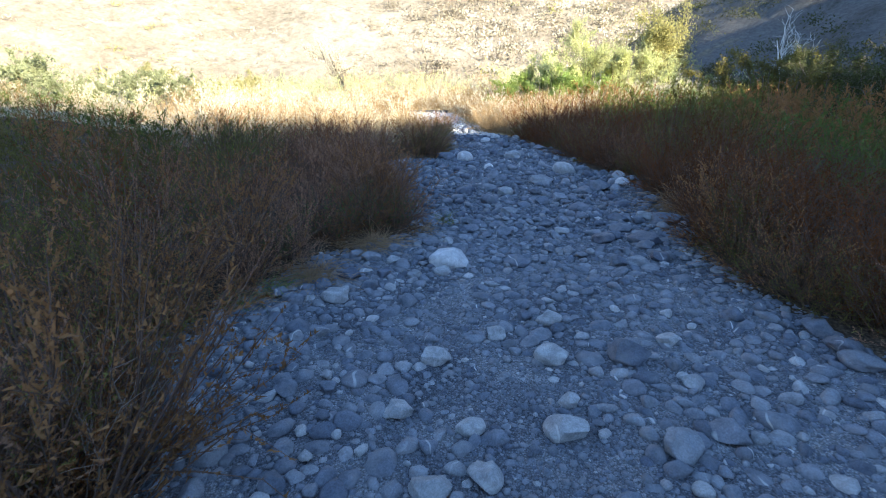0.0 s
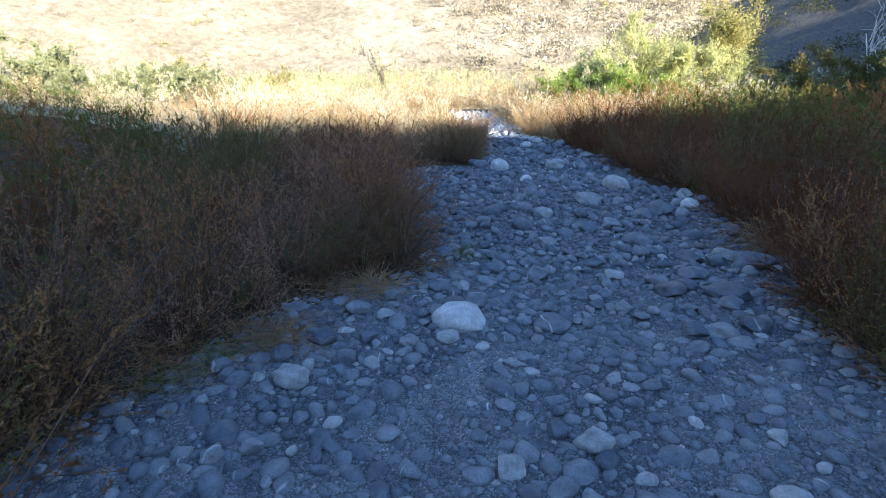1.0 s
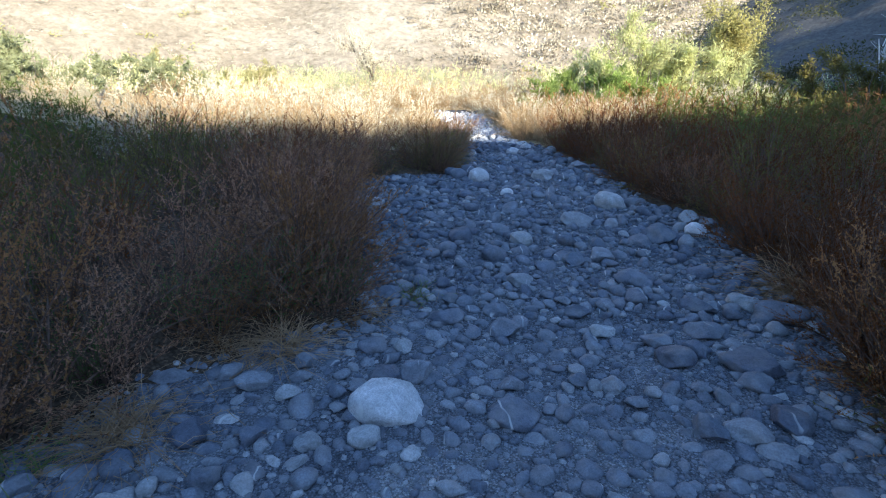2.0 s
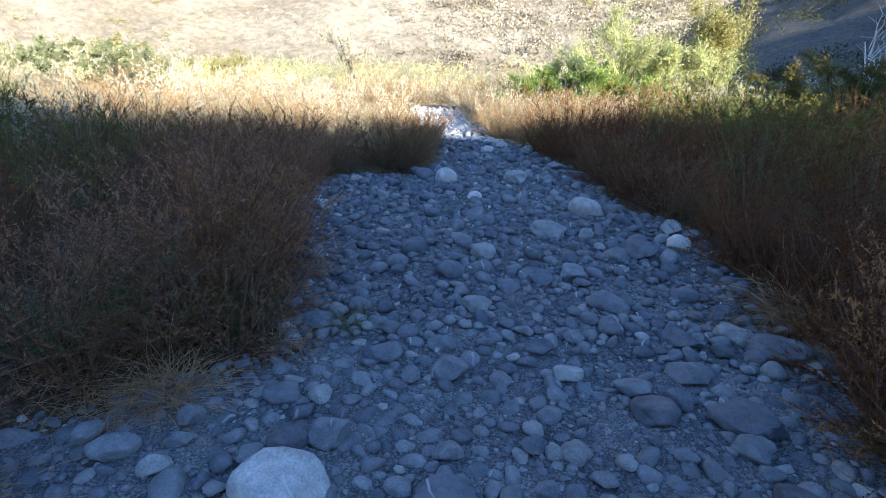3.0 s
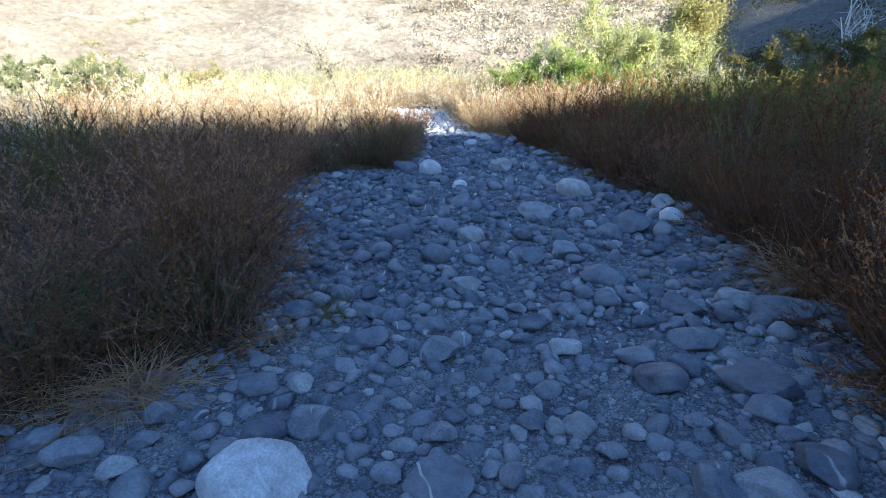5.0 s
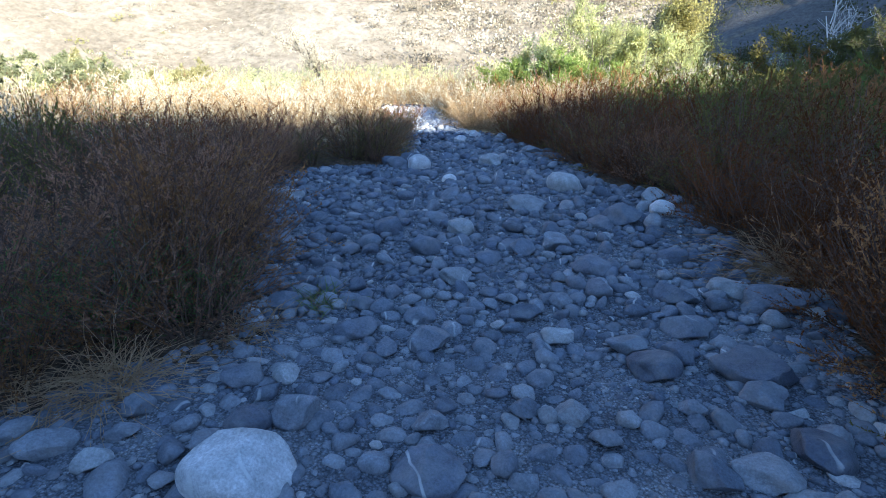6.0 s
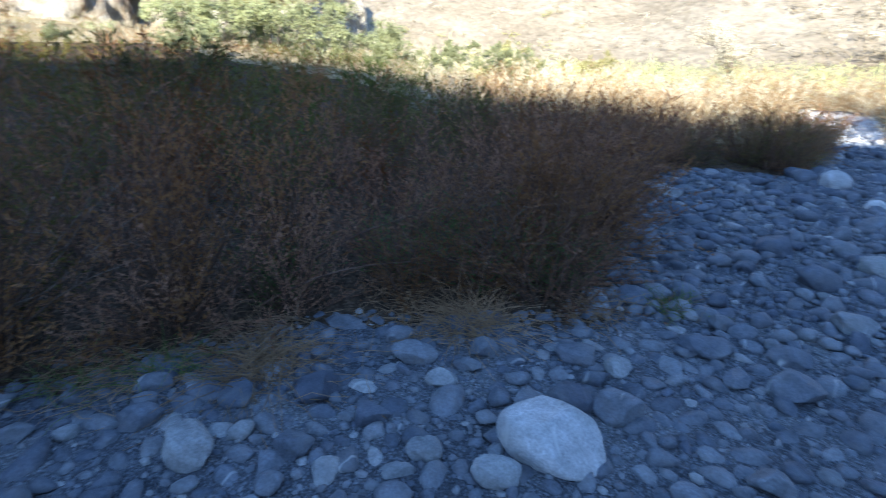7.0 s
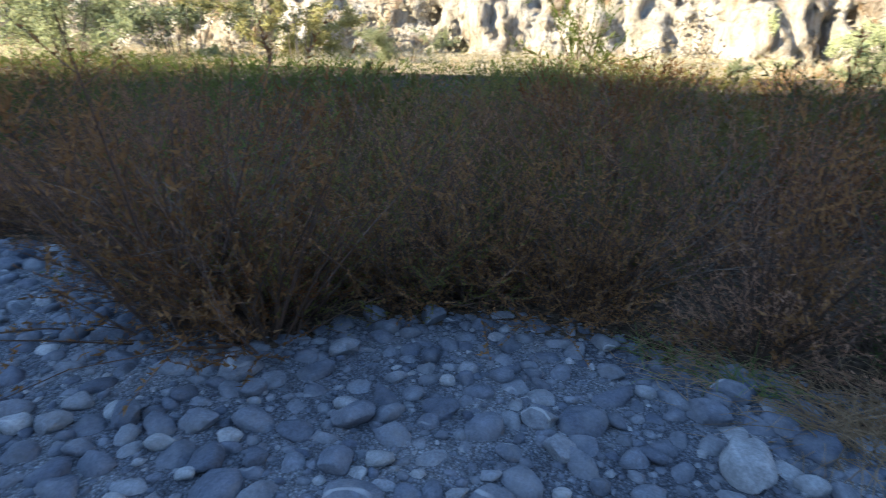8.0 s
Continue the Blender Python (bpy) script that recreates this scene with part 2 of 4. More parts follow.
def in_bed(x, y, margin=0.0):
    """How far inside the bed a place is, in metres across it (negative outside)."""
    x, y = np.asarray(x, float), np.asarray(y, float)
    d = np.minimum(x - np.interp(y, LEFT_Y, LEFT_X), np.interp(y, RIGHT_Y, RIGHT_X) - x)
    return np.where((y < -14) | (y > 29.5), -1.0, d) - margin


def ground_z(x, y):
    x, y = np.asarray(x, float), np.asarray(y, float)
    z = -0.026 * np.clip(y - 12.5, 0, 9)
    bank = smooth_step(0.1, -1.6, in_bed(x, y))
    z = z + 0.16 * bank + 0.05 * bank * fbm(x, y, 0.8, 3)
    west = smooth_step(36, 12, y)
    z = z + west * np.interp(-x, [4.5, 7, 10, 15, 22, 28], [0, 0.22, 0.8, 1.6, 2.25, 2.7])
    z = z + 0.5 * smooth_step(8, 22, x)
    far = smooth_step(24, 60, np.hypot(x, y))
    z = z + far * (0.6 * fbm(x, y, 0.05, 1))
    return z + 0.012 * fbm(x, y, 1.7, 2) * (1 - bank)


def axis(fine_a, fine_b, step, far):
    mid = np.arange(fine_a, fine_b, step)
    k = 1.16 ** np.arange(1, 60)
    grow = np.cumsum(step * k)
    grow = grow[grow < far]
    return np.concatenate([(fine_a - grow)[::-1], mid, fine_b + grow])


def grid_faces(nx, ny):
    i = np.arange(nx - 1)[None, :] + nx * np.arange(ny - 1)[:, None]
    i = i.ravel()
    return np.stack([i, i + 1, i + nx + 1, i + nx], 1)


# the ground: one sheet out to the horizon
gx, gy = np.meshgrid(axis(-9, 9, 0.18, 1500), axis(-2, 26, 0.18, 1500))
gx, gy = gx.ravel(), gy.ravel()
nx = len(axis(-9, 9, 0.18, 1500))
gf = grid_faces(nx, len(gx) // nx)
cx, cy = gx[gf].mean(1), gy[gf].mean(1)
# dry grass starts along the shade line, so its pale tone doubles as sunlight
kind_of = np.where(in_bed(cx, cy) > 0.05 + 0.25 * fbm(cx, cy, 1.3, 5), 0, np.where(((cx < -15.0 + 1.2 * fbm(cx, cy, 0.3, 34)) & (cy < 30)) | (cy > 18.5 + 0.4 * np.minimum(cx, 5) + 1.5 * fbm(cx, cy, 0.4, 35)), 2, 1))
ground = new("ground", mesh_of("ground", np.stack([gx, gy, ground_z(gx, gy)], 1), gf, [GRAVEL, SOIL, DRY_GRASS], True, kind_of))
tagged(ground, "dry creek bed of grey gravel between brown soil banks", "ground", kind="structure")


# ---- hills ----
def hill(name, x0, x1, y0, y1, step, height, mats, label, pick=None):
    hx, hy = np.meshgrid(np.arange(x0, x1, step), np.arange(y0, y1, step))
    n = hx.shape[1]
    hx, hy = hx.ravel(), hy.ravel()
    f = grid_faces(n, len(hx) // n)
    z = height(hx, hy)
    keep = z[f].max(1) > -2.5
    f = f[keep]
    idx = None if pick is None else pick(hx[f].mean(1), hy[f].mean(1), z[f].mean(1))
    used, inv = np.unique(f, return_inverse=True)
    ob = new(name, mesh_of(name, np.stack([hx, hy, z], 1)[used], inv.reshape(f.shape), mats, True, idx))
    return tagged(ob, label, "hill", kind="structure")


def gully(x, y, along, scale, seed):
    return np.abs(fbm(along, x * 0.25 + y * 0.25, scale, seed, 3))


def north_height(x, y):
    """The sunlit hillside that closes the valley ahead."""
    base = 58 + 0.10 * x + 6 * fbm(x, y * 0, 0.02, 4)
    base = base - 0.55 * np.clip(-x - 25, 0, 60)
    run = y - base
    return np.where(run > 0, 0.55 * run, 0.8 * run) + np.clip(run, 0, 30) * 0.10 * fbm(x, y, 0.06, 6) + 0.3 * fbm(x, y, 0.35, 8) - 1.6 * gully(x, y, x, 0.05, 9) * smooth_step(0, 18, run)


def east_height(x, y):
    """The shaded hill beyond the right bank."""
    run = (x - 20) * 0.80 + (y - 34) * 0.20 + 4 * fbm(x, y, 0.04, 12)
    z = np.where(run > 0, 0.62 * run, 0.8 * run)
    return np.minimum(z, 46) + 0.6 * fbm(x, y, 0.25, 13) - 2.0 * gully(x, y, y, 0.06, 14) * smooth_step(0, 12, run)


RIDGE_N, RIDGE_U = (0.371, -0.928), (0.928, 0.371)


def ridge_height(x, y):
    """The high ground behind that keeps the sun off the creek."""
    p = (x - 0.7) * RIDGE_N[0] + (y - 21) * RIDGE_N[1]
    u = (x - 18.1) * RIDGE_U[0] + (y + 22.6) * RIDGE_U[1]
    top = 15.2 + 1.5 * smooth_step(3.4, 1.4, u) * smooth_step(-4.5, -1.5, u) + 0.95 * np.clip(u - 24.3, 0, 7.6) + 0.2 * np.clip(u - 34, 0, 34) + 0.7 * np.clip(u - 68, 0, 40) + 0.16 * np.clip(u, -12, 0) - 6.0 * smooth_step(-9.5, -15, u) + 0.4 * fbm(u, u * 0, 0.12, 15)
    up = np.clip((p - 24) / 23, -0.3, 1)
    fall = np.clip((p - 60) / 60, 0, 1)
    return top * up - fall * (top + 3) + 0.3 * fbm(x, y, 0.3, 16) * (up < 1)


hill("hill_north", -150, 170, 30, 230, 1.6, north_height, [HILL_EARTH], "sunlit tan hillside with pale bare earth")
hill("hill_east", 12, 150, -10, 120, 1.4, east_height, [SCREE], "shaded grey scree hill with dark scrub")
hill("ridge_south", -150, 230, -170, 60, 2.0, ridge_height, [HILL_EARTH], "tan earth ridge that shades the creek")


def cliff_west():
    """A pale weathered rock face with vertical clefts and ledges, above the left terrace."""
    s, v = np.meshgrid(np.arange(-46, 30, 0.22), np.arange(0, 15, 0.22))
    n = s.shape[1]
    s, v = s.ravel(), v.ravel()
    base = -27 - 0.0045 * (s - 2) ** 2 * np.sign(2 - s) * 0.3 + 2.0 * fbm(s, s * 0, 0.09, 21)
    cleft = np.abs(fbm(s + 1.5 * fbm(s, v, 0.3, 20), v * 0.22, 0.26, 22, 4))
    x = base - v * 0.34 + 1.9 * cleft + 1.0 * fbm(s, v * 0.25, 0.35, 23) + 0.8 * fbm(s, v * 0.3, 1.0, 24) + 0.75 * fbm(s, v * 0.7, 2.6, 28, 3)
    x = x - 3.0 * smooth_step(0.10, 0.0, cleft) * smooth_step(-0.15, 0.15, fbm(s, v, 0.2, 29)) - 0.3 * np.floor(v / 2.1 + 1.1 * fbm(s, v, 0.25, 25))
    z = ground_z(np.full_like(s, -26.0), s) - 0.6 + v + 0.3 * fbm(s, v, 0.8, 26)
    f = grid_faces(n, len(s) // n)
    m, t, b = material("cliff_rock", 0.9, 0.2)
    g = t.nodes.new("ShaderNodeNewGeometry").outputs["Position"]
    stretch = t.nodes.new("ShaderNodeVectorMath")
    stretch.operation = "MULTIPLY"
    stretch.inputs[1].default_value = (1.8, 1.8, 0.3)
    t.links.new(g, stretch.inputs[0])
    g = stretch.outputs[0]
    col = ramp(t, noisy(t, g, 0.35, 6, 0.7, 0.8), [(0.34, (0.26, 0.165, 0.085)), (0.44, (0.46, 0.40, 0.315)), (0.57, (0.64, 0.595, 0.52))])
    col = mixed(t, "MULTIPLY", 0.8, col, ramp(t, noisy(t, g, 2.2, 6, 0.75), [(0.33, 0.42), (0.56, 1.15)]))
    # narrow dark streaks: shade of fine cracks put into the rock colour
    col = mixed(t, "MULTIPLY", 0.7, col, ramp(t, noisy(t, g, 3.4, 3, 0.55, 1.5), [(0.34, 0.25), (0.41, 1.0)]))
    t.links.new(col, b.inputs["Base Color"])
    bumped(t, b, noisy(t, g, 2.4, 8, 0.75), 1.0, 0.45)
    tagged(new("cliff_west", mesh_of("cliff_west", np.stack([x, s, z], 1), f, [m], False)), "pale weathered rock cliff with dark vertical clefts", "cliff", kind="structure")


cliff_west()

# ---- boulders: x, y, width, depth, turn, paleness ----
STONES_A = [
    (-1.73, 2.38, 0.26, 0.15, 133, 0.5), (-0.83, 2.62, 0.14, 0.15, 141, 0.6), (-1.05, 2.76, 0.16, 0.11, 136, 0.5), (-0.87, 2.77, 0.18, 0.12, 139, 0.4),
    (-0.74, 3.03, 0.12, 0.14, 19, 0.5), (-0.03, 3.04, 0.27, 0.16, 4, 0.6), (-0.98, 3.07, 0.21, 0.15, 23, 0.45), (1.61, 3.08, 0.15, 0.13, -29, 0.6),
    (0.31, 3.15, 0.24, 0.26, -3, 0.6), (-0.86, 3.33, 0.1, 0.15, 19, 0.6), (-1.03, 3.4, 0.18, 0.14, 126, 0.4), (2.02, 3.43, 0.13, 0.13, -32, 0.5),
    (1.61, 3.45, 0.28, 0.31, -26, 0.5), (-1.35, 3.49, 0.16, 0.15, 121, 0.45), (-0.7, 3.55, 0.09, 0.08, 128, 0.6), (-0.96, 3.59, 0.12, 0.1, 123, 0.55),
]
STONES_B = [
    (0.87, 3.62, 0.35, 0.25, -13, 0.6), (2, 3.62, 0.31, 0.19, -30, 0.45), (0.23, 3.65, 0.22, 0.22, -2, 0.55), (-0.86, 3.77, 0.12, 0.11, 121, 0.4),
    (-1.85, 3.81, 0.2, 0.12, 110, 0.4), (-0.29, 3.82, 0.25, 0.22, 7, 0.55), (-2.32, 3.84, 0.18, 0.25, 107, 0.4), (0.97, 3.97, 0.17, 0.19, -13, 0.55),
    (-1.22, 4.08, 0.23, 0.14, 110, 0.45), (-0.88, 4.1, 0.19, 0.14, 112, 0.5), (-2.41, 4.22, 0.19, 0.23, 100, 0.35), (2, 4.25, 0.18, 0.18, -26, 0.6),
    (-0.94, 4.29, 0.13, 0.1, 106, 0.55), (-1.88, 4.33, 0.13, 0.19, 100, 0.4), (-1.65, 4.45, 0.09, 0.09, 99, 0.7), (-1.36, 4.47, 0.19, 0.11, 99, 0.45),
]
STONES_C = [
    (-1.78, 4.55, 0.13, 0.11, 96, 0.45), (3.52, 4.56, 0.36, 0.26, -39, 0.4), (-0.07, 4.57, 0.29, 0.24, 3, 0.6), (0.95, 4.62, 0.34, 0.25, -11, 0.6),
    (1.6, 4.64, 0.37, 0.33, -19, 0.5), (-1.75, 4.73, 0.15, 0.1, 92, 0.5), (-0.95, 4.75, 0.1, 0.08, 93, 0.5), (3.54, 4.85, 0.3, 0.22, -37, 0.35),
    (-1.8, 4.92, 0.12, 0.11, 88, 0.4), (-1.39, 4.93, 0.2, 0.13, 88, 0.5), (2.04, 4.95, 0.21, 0.18, -23, 0.6), (0.47, 5.02, 0.21, 0.19, -4, 0.6),
    (-1.17, 5.03, 0.16, 0.18, 85, 0.4), (-0.9, 5.03, 0.09, 0.08, 84, 0.55), (3.54, 5.18, 0.32, 0.33, -35, 0.4), (-0.97, 5.18, 0.09, 0.13, 80, 0.45),
]
STONES_D = [
    (-1.45, 5.31, 0.12, 0.1, 79, 0.5), (1.01, 5.33, 0.28, 0.25, -10, 0.6), (-1.92, 5.33, 0.16, 0.12, 80, 0.5), (0.8, 5.42, 0.2, 0.18, -7, 0.5),
    (-1.22, 5.44, 0.13, 0.08, 75, 0.45), (2.85, 5.46, 0.25, 0.22, -28, 0.5), (-1.75, 5.49, 0.12, 0.11, 76, 0.74), (-1.6, 5.76, 0.22, 0.14, 70, 0.4),
    (-1.21, 5.8, 0.22, 0.31, 70, 0.77), (-1.73, 5.82, 0.16, 0.13, 73, 0.4), (-1.82, 5.93, 0.21, 0.14, 69, 0.4), (-1.14, 6.04, 0.15, 0.1, 64, 0.6),
    (-1.57, 6.08, 0.19, 0.13, 64, 0.35), (-0.87, 6.13, 0.2, 0.19, 58, 0.4), (-1.18, 6.47, 0.34, 0.28, 56, 0.3), (-0.41, 6.51, 0.18, 0.17, 43, 0.6),
]
STONES_E = [
    (-0.76, 6.53, 0.19, 0.15, 49, 0.35), (-0.07, 6.6, 0.22, 0.13, 33, 0.7), (-0.33, 6.89, 0.15, 0.09, 34, 0.4), (0.02, 6.93, 0.55, 0.40, 12, 0.95),
    (0.88, 6.96, 0.38, 0.23, 4, 0.35), (2.13, 6.97, 0.26, 0.16, -28, 0.45), (2.37, 6.99, 0.32, 0.19, -32, 0.45), (-0.71, 7, 0.2, 0.16, 39, 0.55),
    (1.22, 7.03, 0.15, 0.18, -5, 0.35), (-0.38, 7.08, 0.14, 0.17, 32, 0.4), (-0.99, 7.09, 0.31, 0.18, 42, 0.45), (-0.24, 7.15, 0.17, 0.14, 29, 0.5),
    (2.69, 7.15, 0.34, 0.2, -36, 0.3), (3.04, 7.16, 0.14, 0.15, -41, 0.4), (-1.23, 7.19, 0.21, 0.17, 44, 0.5), (1.72, 7.21, 0.17, 0.12, -16, 0.4),
]
STONES_F = [
    (-0.7, 7.22, 0.18, 0.11, 36, 0.4), (-0.08, 7.28, 0.26, 0.16, 24, 0.3), (-0.4, 7.28, 0.15, 0.11, 30, 0.5), (0.86, 7.33, 0.22, 0.15, 4, 0.45),
    (0.14, 7.37, 0.27, 0.26, 19, 0.45), (1.88, 7.37, 0.15, 0.1, -19, 0.4), (-0.74, 7.4, 0.22, 0.14, 35, 0.4), (1.6, 7.41, 0.19, 0.19, -13, 0.45),
    (1.47, 7.41, 0.12, 0.13, -10, 0.5), (1.35, 7.45, 0.17, 0.17, -7, 0.45), (2.25, 7.48, 0.16, 0.12, -25, 0.4), (3.26, 7.48, 0.09, 0.14, -40, 0.45),
    (2.67, 7.57, 0.26, 0.15, -31, 0.4), (-0.26, 7.72, 0.28, 0.17, 24, 0.35), (-0.03, 7.75, 0.17, 0.16, 20, 0.65), (2.76, 7.86, 0.5, 0.3, -30, 0.3),
]
STONES_G = [
    (2.17, 7.87, 0.35, 0.21, -21, 0.3), (1.54, 7.99, 0.16, 0.11, -9, 0.45), (3.36, 8.03, 0.18, 0.14, -36, 0.35), (2.36, 8.04, 0.26, 0.19, -23, 0.35),
    (0.54, 8.09, 0.16, 0.22, 9, 0.4), (2.08, 8.14, 0.28, 0.18, -18, 0.4), (0.78, 8.17, 0.32, 0.27, 4, 0.5), (3.18, 8.17, 0.17, 0.14, -33, 0.4),
    (1.65, 8.25, 0.23, 0.18, -10, 0.6), (0.27, 8.34, 0.32, 0.19, 12, 0.35), (2.56, 8.39, 0.36, 0.23, -23, 0.35), (0.7, 8.56, 0.26, 0.15, 5, 0.45),
    (1.47, 8.58, 0.25, 0.16, -7, 0.4), (3.56, 8.67, 0.17, 0.12, -33, 0.55), (0.25, 8.73, 0.2, 0.17, 11, 0.4), (0.06, 8.74, 0.13, 0.13, 14, 0.45),
]
STONES_H = [
    (-0.33, 8.74, 0.27, 0.22, 19, 0.4), (3.38, 8.81, 0.48, 0.29, -31, 0.35), (1.78, 8.83, 0.22, 0.19, -11, 0.5), (2.66, 8.9, 0.34, 0.22, -22, 0.4),
    (3.15, 9.07, 0.36, 0.22, -27, 0.6), (0.95, 9.26, 0.29, 0.19, 1, 0.45), (2.17, 9.54, 0.41, 0.25, -14, 0.35), (1.58, 10.02, 0.28, 0.26, -6, 0.45),
    (1.91, 10.19, 0.37, 0.22, -9, 0.5), (1.02, 10.68, 0.35, 0.29, 0, 0.65), (2.85, 11.05, 0.56, 0.36, -16, 0.4), (3.4, 11.36, 0.34, 0.3, -20, 0.9),
    (1.82, 11.65, 0.5, 0.3, -7, 0.45), (3.44, 12.02, 0.37, 0.4, -19, 0.55), (-1.33, 12.22, 0.39, 0.28, 18, 0.6), (2.84, 12.57, 0.22, 0.21, -13, 0.5),
]
STONES_I = [
    (2.46, 12.81, 0.58, 0.35, -10, 0.7), (0.81, 13.34, 0.25, 0.23, 1, 0.85), (0.26, 14.53, 0.42, 0.47, 5, 0.95), (1.51, 15.04, 0.47, 0.28, -3, 0.7),
    (2.8, 15.93, 0.32, 0.22, -9, 0.5), (2.44, 16.63, 0.48, 0.29, -7, 0.5), (0.95, 18.55, 0.33, 0.24, 0, 0.8), (1.96, 19.12, 0.37, 0.25, -4, 0.6),
    (1.33, 19.59, 0.33, 0.26, -1, 0.8),
]
BOULDERS = STONES_A + STONES_B + STONES_C + STONES_D + STONES_E + STONES_F + STONES_G + STONES_H + STONES_I


def ico(sub):
    bm = bmesh.new()
    bmesh.ops.create_icosphere(bm, subdivisions=sub, radius=1.0)
    v = np.array([p.co[:] for p in bm.verts])
    f = np.array([[q.index for q in p.verts] for p in bm.faces])
    bm.free()
    return v, f


ICO = {s: ico(s) for s in (1, 2, 4)}


def stone_shape(sub, gen, facets=5, rough=0.05):
    """A water-worn stone of radius 1: a sphere flattened by a few soft facets and dented."""
    v, f = ICO[sub]
    v = v.copy()
    for _ in range(facets):
        n = gen.normal(size=3)
        n /= np.linalg.norm(n)
        over = np.clip(v @ n - gen.uniform(0.52, 0.84), 0, None)
        v -= 0.95 * over[:, None] * n
    a, b, c = gen.uniform(0, 9, 3)
    v *= (1 + rough * np.sin(2.1 * v[:, :1] + a) + rough * np.sin(2.7 * v[:, 1:2] + 1.7 * v[:, 2:] + b) + 0.5 * rough * np.sin(6.3 * v[:, 2:] + 4.9 * v[:, :1] + c))
    if sub > 2:
        v *= 1 + 0.014 * np.sin(13 * v[:, :1] + 9 * v[:, 1:2] + a) + 0.010 * np.sin(23 * v[:, 1:2] - 17 * v[:, 2:] + b)
    lim = np.abs(v).max(0)
    return v / lim, f


def stone_word(tone, w):
    size = "large" if w > 0.3 else "medium" if w > 0.17 else "small"
    look_word = ("blackish slate" if tone < 0.31 else "dark slate-grey" if tone < 0.36 else "mid-grey" if tone < 0.48 else "grey" if tone < 0.58 else "light grey" if tone < 0.78 else "pale whitish")
    vein = " with white veins" if tone < 0.36 or tone > 0.78 else ""
    return f"{size} {look_word} rounded boulder{vein} in the bed"


taken = []
for i, (x, y, w, d, turn, tone) in enumerate(BOULDERS):
    d = max(d, 0.8 * w) if tone < 0.75 else d
    gen = np.random.default_rng(100 + i)
    v, f = stone_shape(4 if w > 0.15 else 2, gen, 2 if tone > 0.9 else 3 if tone > 0.78 else 5 if tone > 0.58 else 9, 0.045 if tone > 0.9 else 0.075)
    if tone > 0.9:
        v = np.sign(v) * np.abs(v) ** 0.9            # blunt, block-like round
    mat = STONE_BLACK if tone < 0.31 else STONE_DARK if tone < 0.36 else STONE_MID if tone < 0.55 else STONE_LIGHT if tone < 0.78 else STONE_PALE
    hgt = (0.40 if tone > 0.9 and w > 0.5 else 0.52 if tone > 0.75 else 0.30 if w > 0.3 and tone < 0.5 else 0.42) * min(w, d) + 0.16 * max(w, d)
    ob = new("boulder", mesh_of("boulder", v * (w / 2, d / 2, hgt * 0.62), f, [mat], True))
    ob.matrix_world = pose(x, y, float(ground_z(x, y)) + hgt * 0.26, gen.uniform(-9, 9), gen.uniform(-9, 9), turn + gen.uniform(-12, 12))
    tagged(ob, stone_word(tone, w), "boulder", "boulders in the creek bed")
    taken.append((x, y, 0.46 * max(w, d)))

# cobbles fill the bed between the boulders, large first
cell, buckets, cobbles = 0.3, {}, []


def claim(x, y, r, pack):
    kx, ky = int(x // cell), int(y // cell)
    for a in (-1, 0, 1):
        for b in (-1, 0, 1):
            for (qx, qy, qr) in buckets.get((kx + a, ky + b), ()):
                if (qx - x) ** 2 + (qy - y) ** 2 < (pack * (r + qr)) ** 2:
                    return False
    buckets.setdefault((kx, ky), []).append((x, y, r))
    return True


for x, y, r in taken:
    buckets.setdefault((int(x // cell), int(y // cell)), []).append((x, y, r * 0.8))
for r0, r1, tries, ya, yb in ((0.11, 0.17, 420, 9.5, 30), (0.065, 0.11, 5000, 9.5, 30), (0.09, 0.14, 260, -6, 9.5), (0.062, 0.10, 5200, -4, 5.4), (0.058, 0.09, 2400, 5.4, 9.5), (0.038, 0.06, 16000, -2, 30), (0.024, 0.04, 30000, 0, 18), (0.013, 0.024, 26000, 1.5, 10.5)):
    px, py, pr = rng.uniform(-4.2, 5.2, tries), rng.uniform(ya, yb, tries), rng.uniform(r0, r1, tries)
    inside = in_bed(px, py) + 0.35 * fbm(px, py, 1.1, 31)
    clear = fbm(px, py, 0.55, 33)
    for x, y, r, ok, c in zip(px, py, pr, inside, clear):
        if ok > (0.02 if r > 0.05 else -0.16 * rng.random() ** 2) and not (c > 0.45 and r > 0.055) and claim(x, y, r, 0.74):
            cobbles.append((x, y, r))

shapes_hi = [stone_shape(2, np.random.default_rng(500 + k), 9, 0.07) for k in range(14)]
shapes_lo = [stone_shape(1, np.random.default_rng(600 + k), 7, 0.09) for k in range(14)]
shapes_mid = [stone_shape(2, np.random.default_rng(700 + k), 8, 0.09) for k in range(14)]
near = [c for c in cobbles if -1.6 < c[0] < 3.4 and 3.2 < c[1] < 8.6 and c[2] > 0.05]
near.sort(key=lambda c: -c[2])
near = near[:300]
near_set = set(near)
COBBLE_MESH = [mesh_of("cobble", v, f, [STONE_MID], True) for v, f in shapes_hi]


def stone_frame(gen):
    a, b = gen.uniform(0.78, 1.25), gen.uniform(0.5, 0.8)
    return a, b, Euler((gen.uniform(-0.35, 0.35), gen.uniform(-0.35, 0.35), gen.uniform(0, 6.28)))


gen = np.random.default_rng(77)


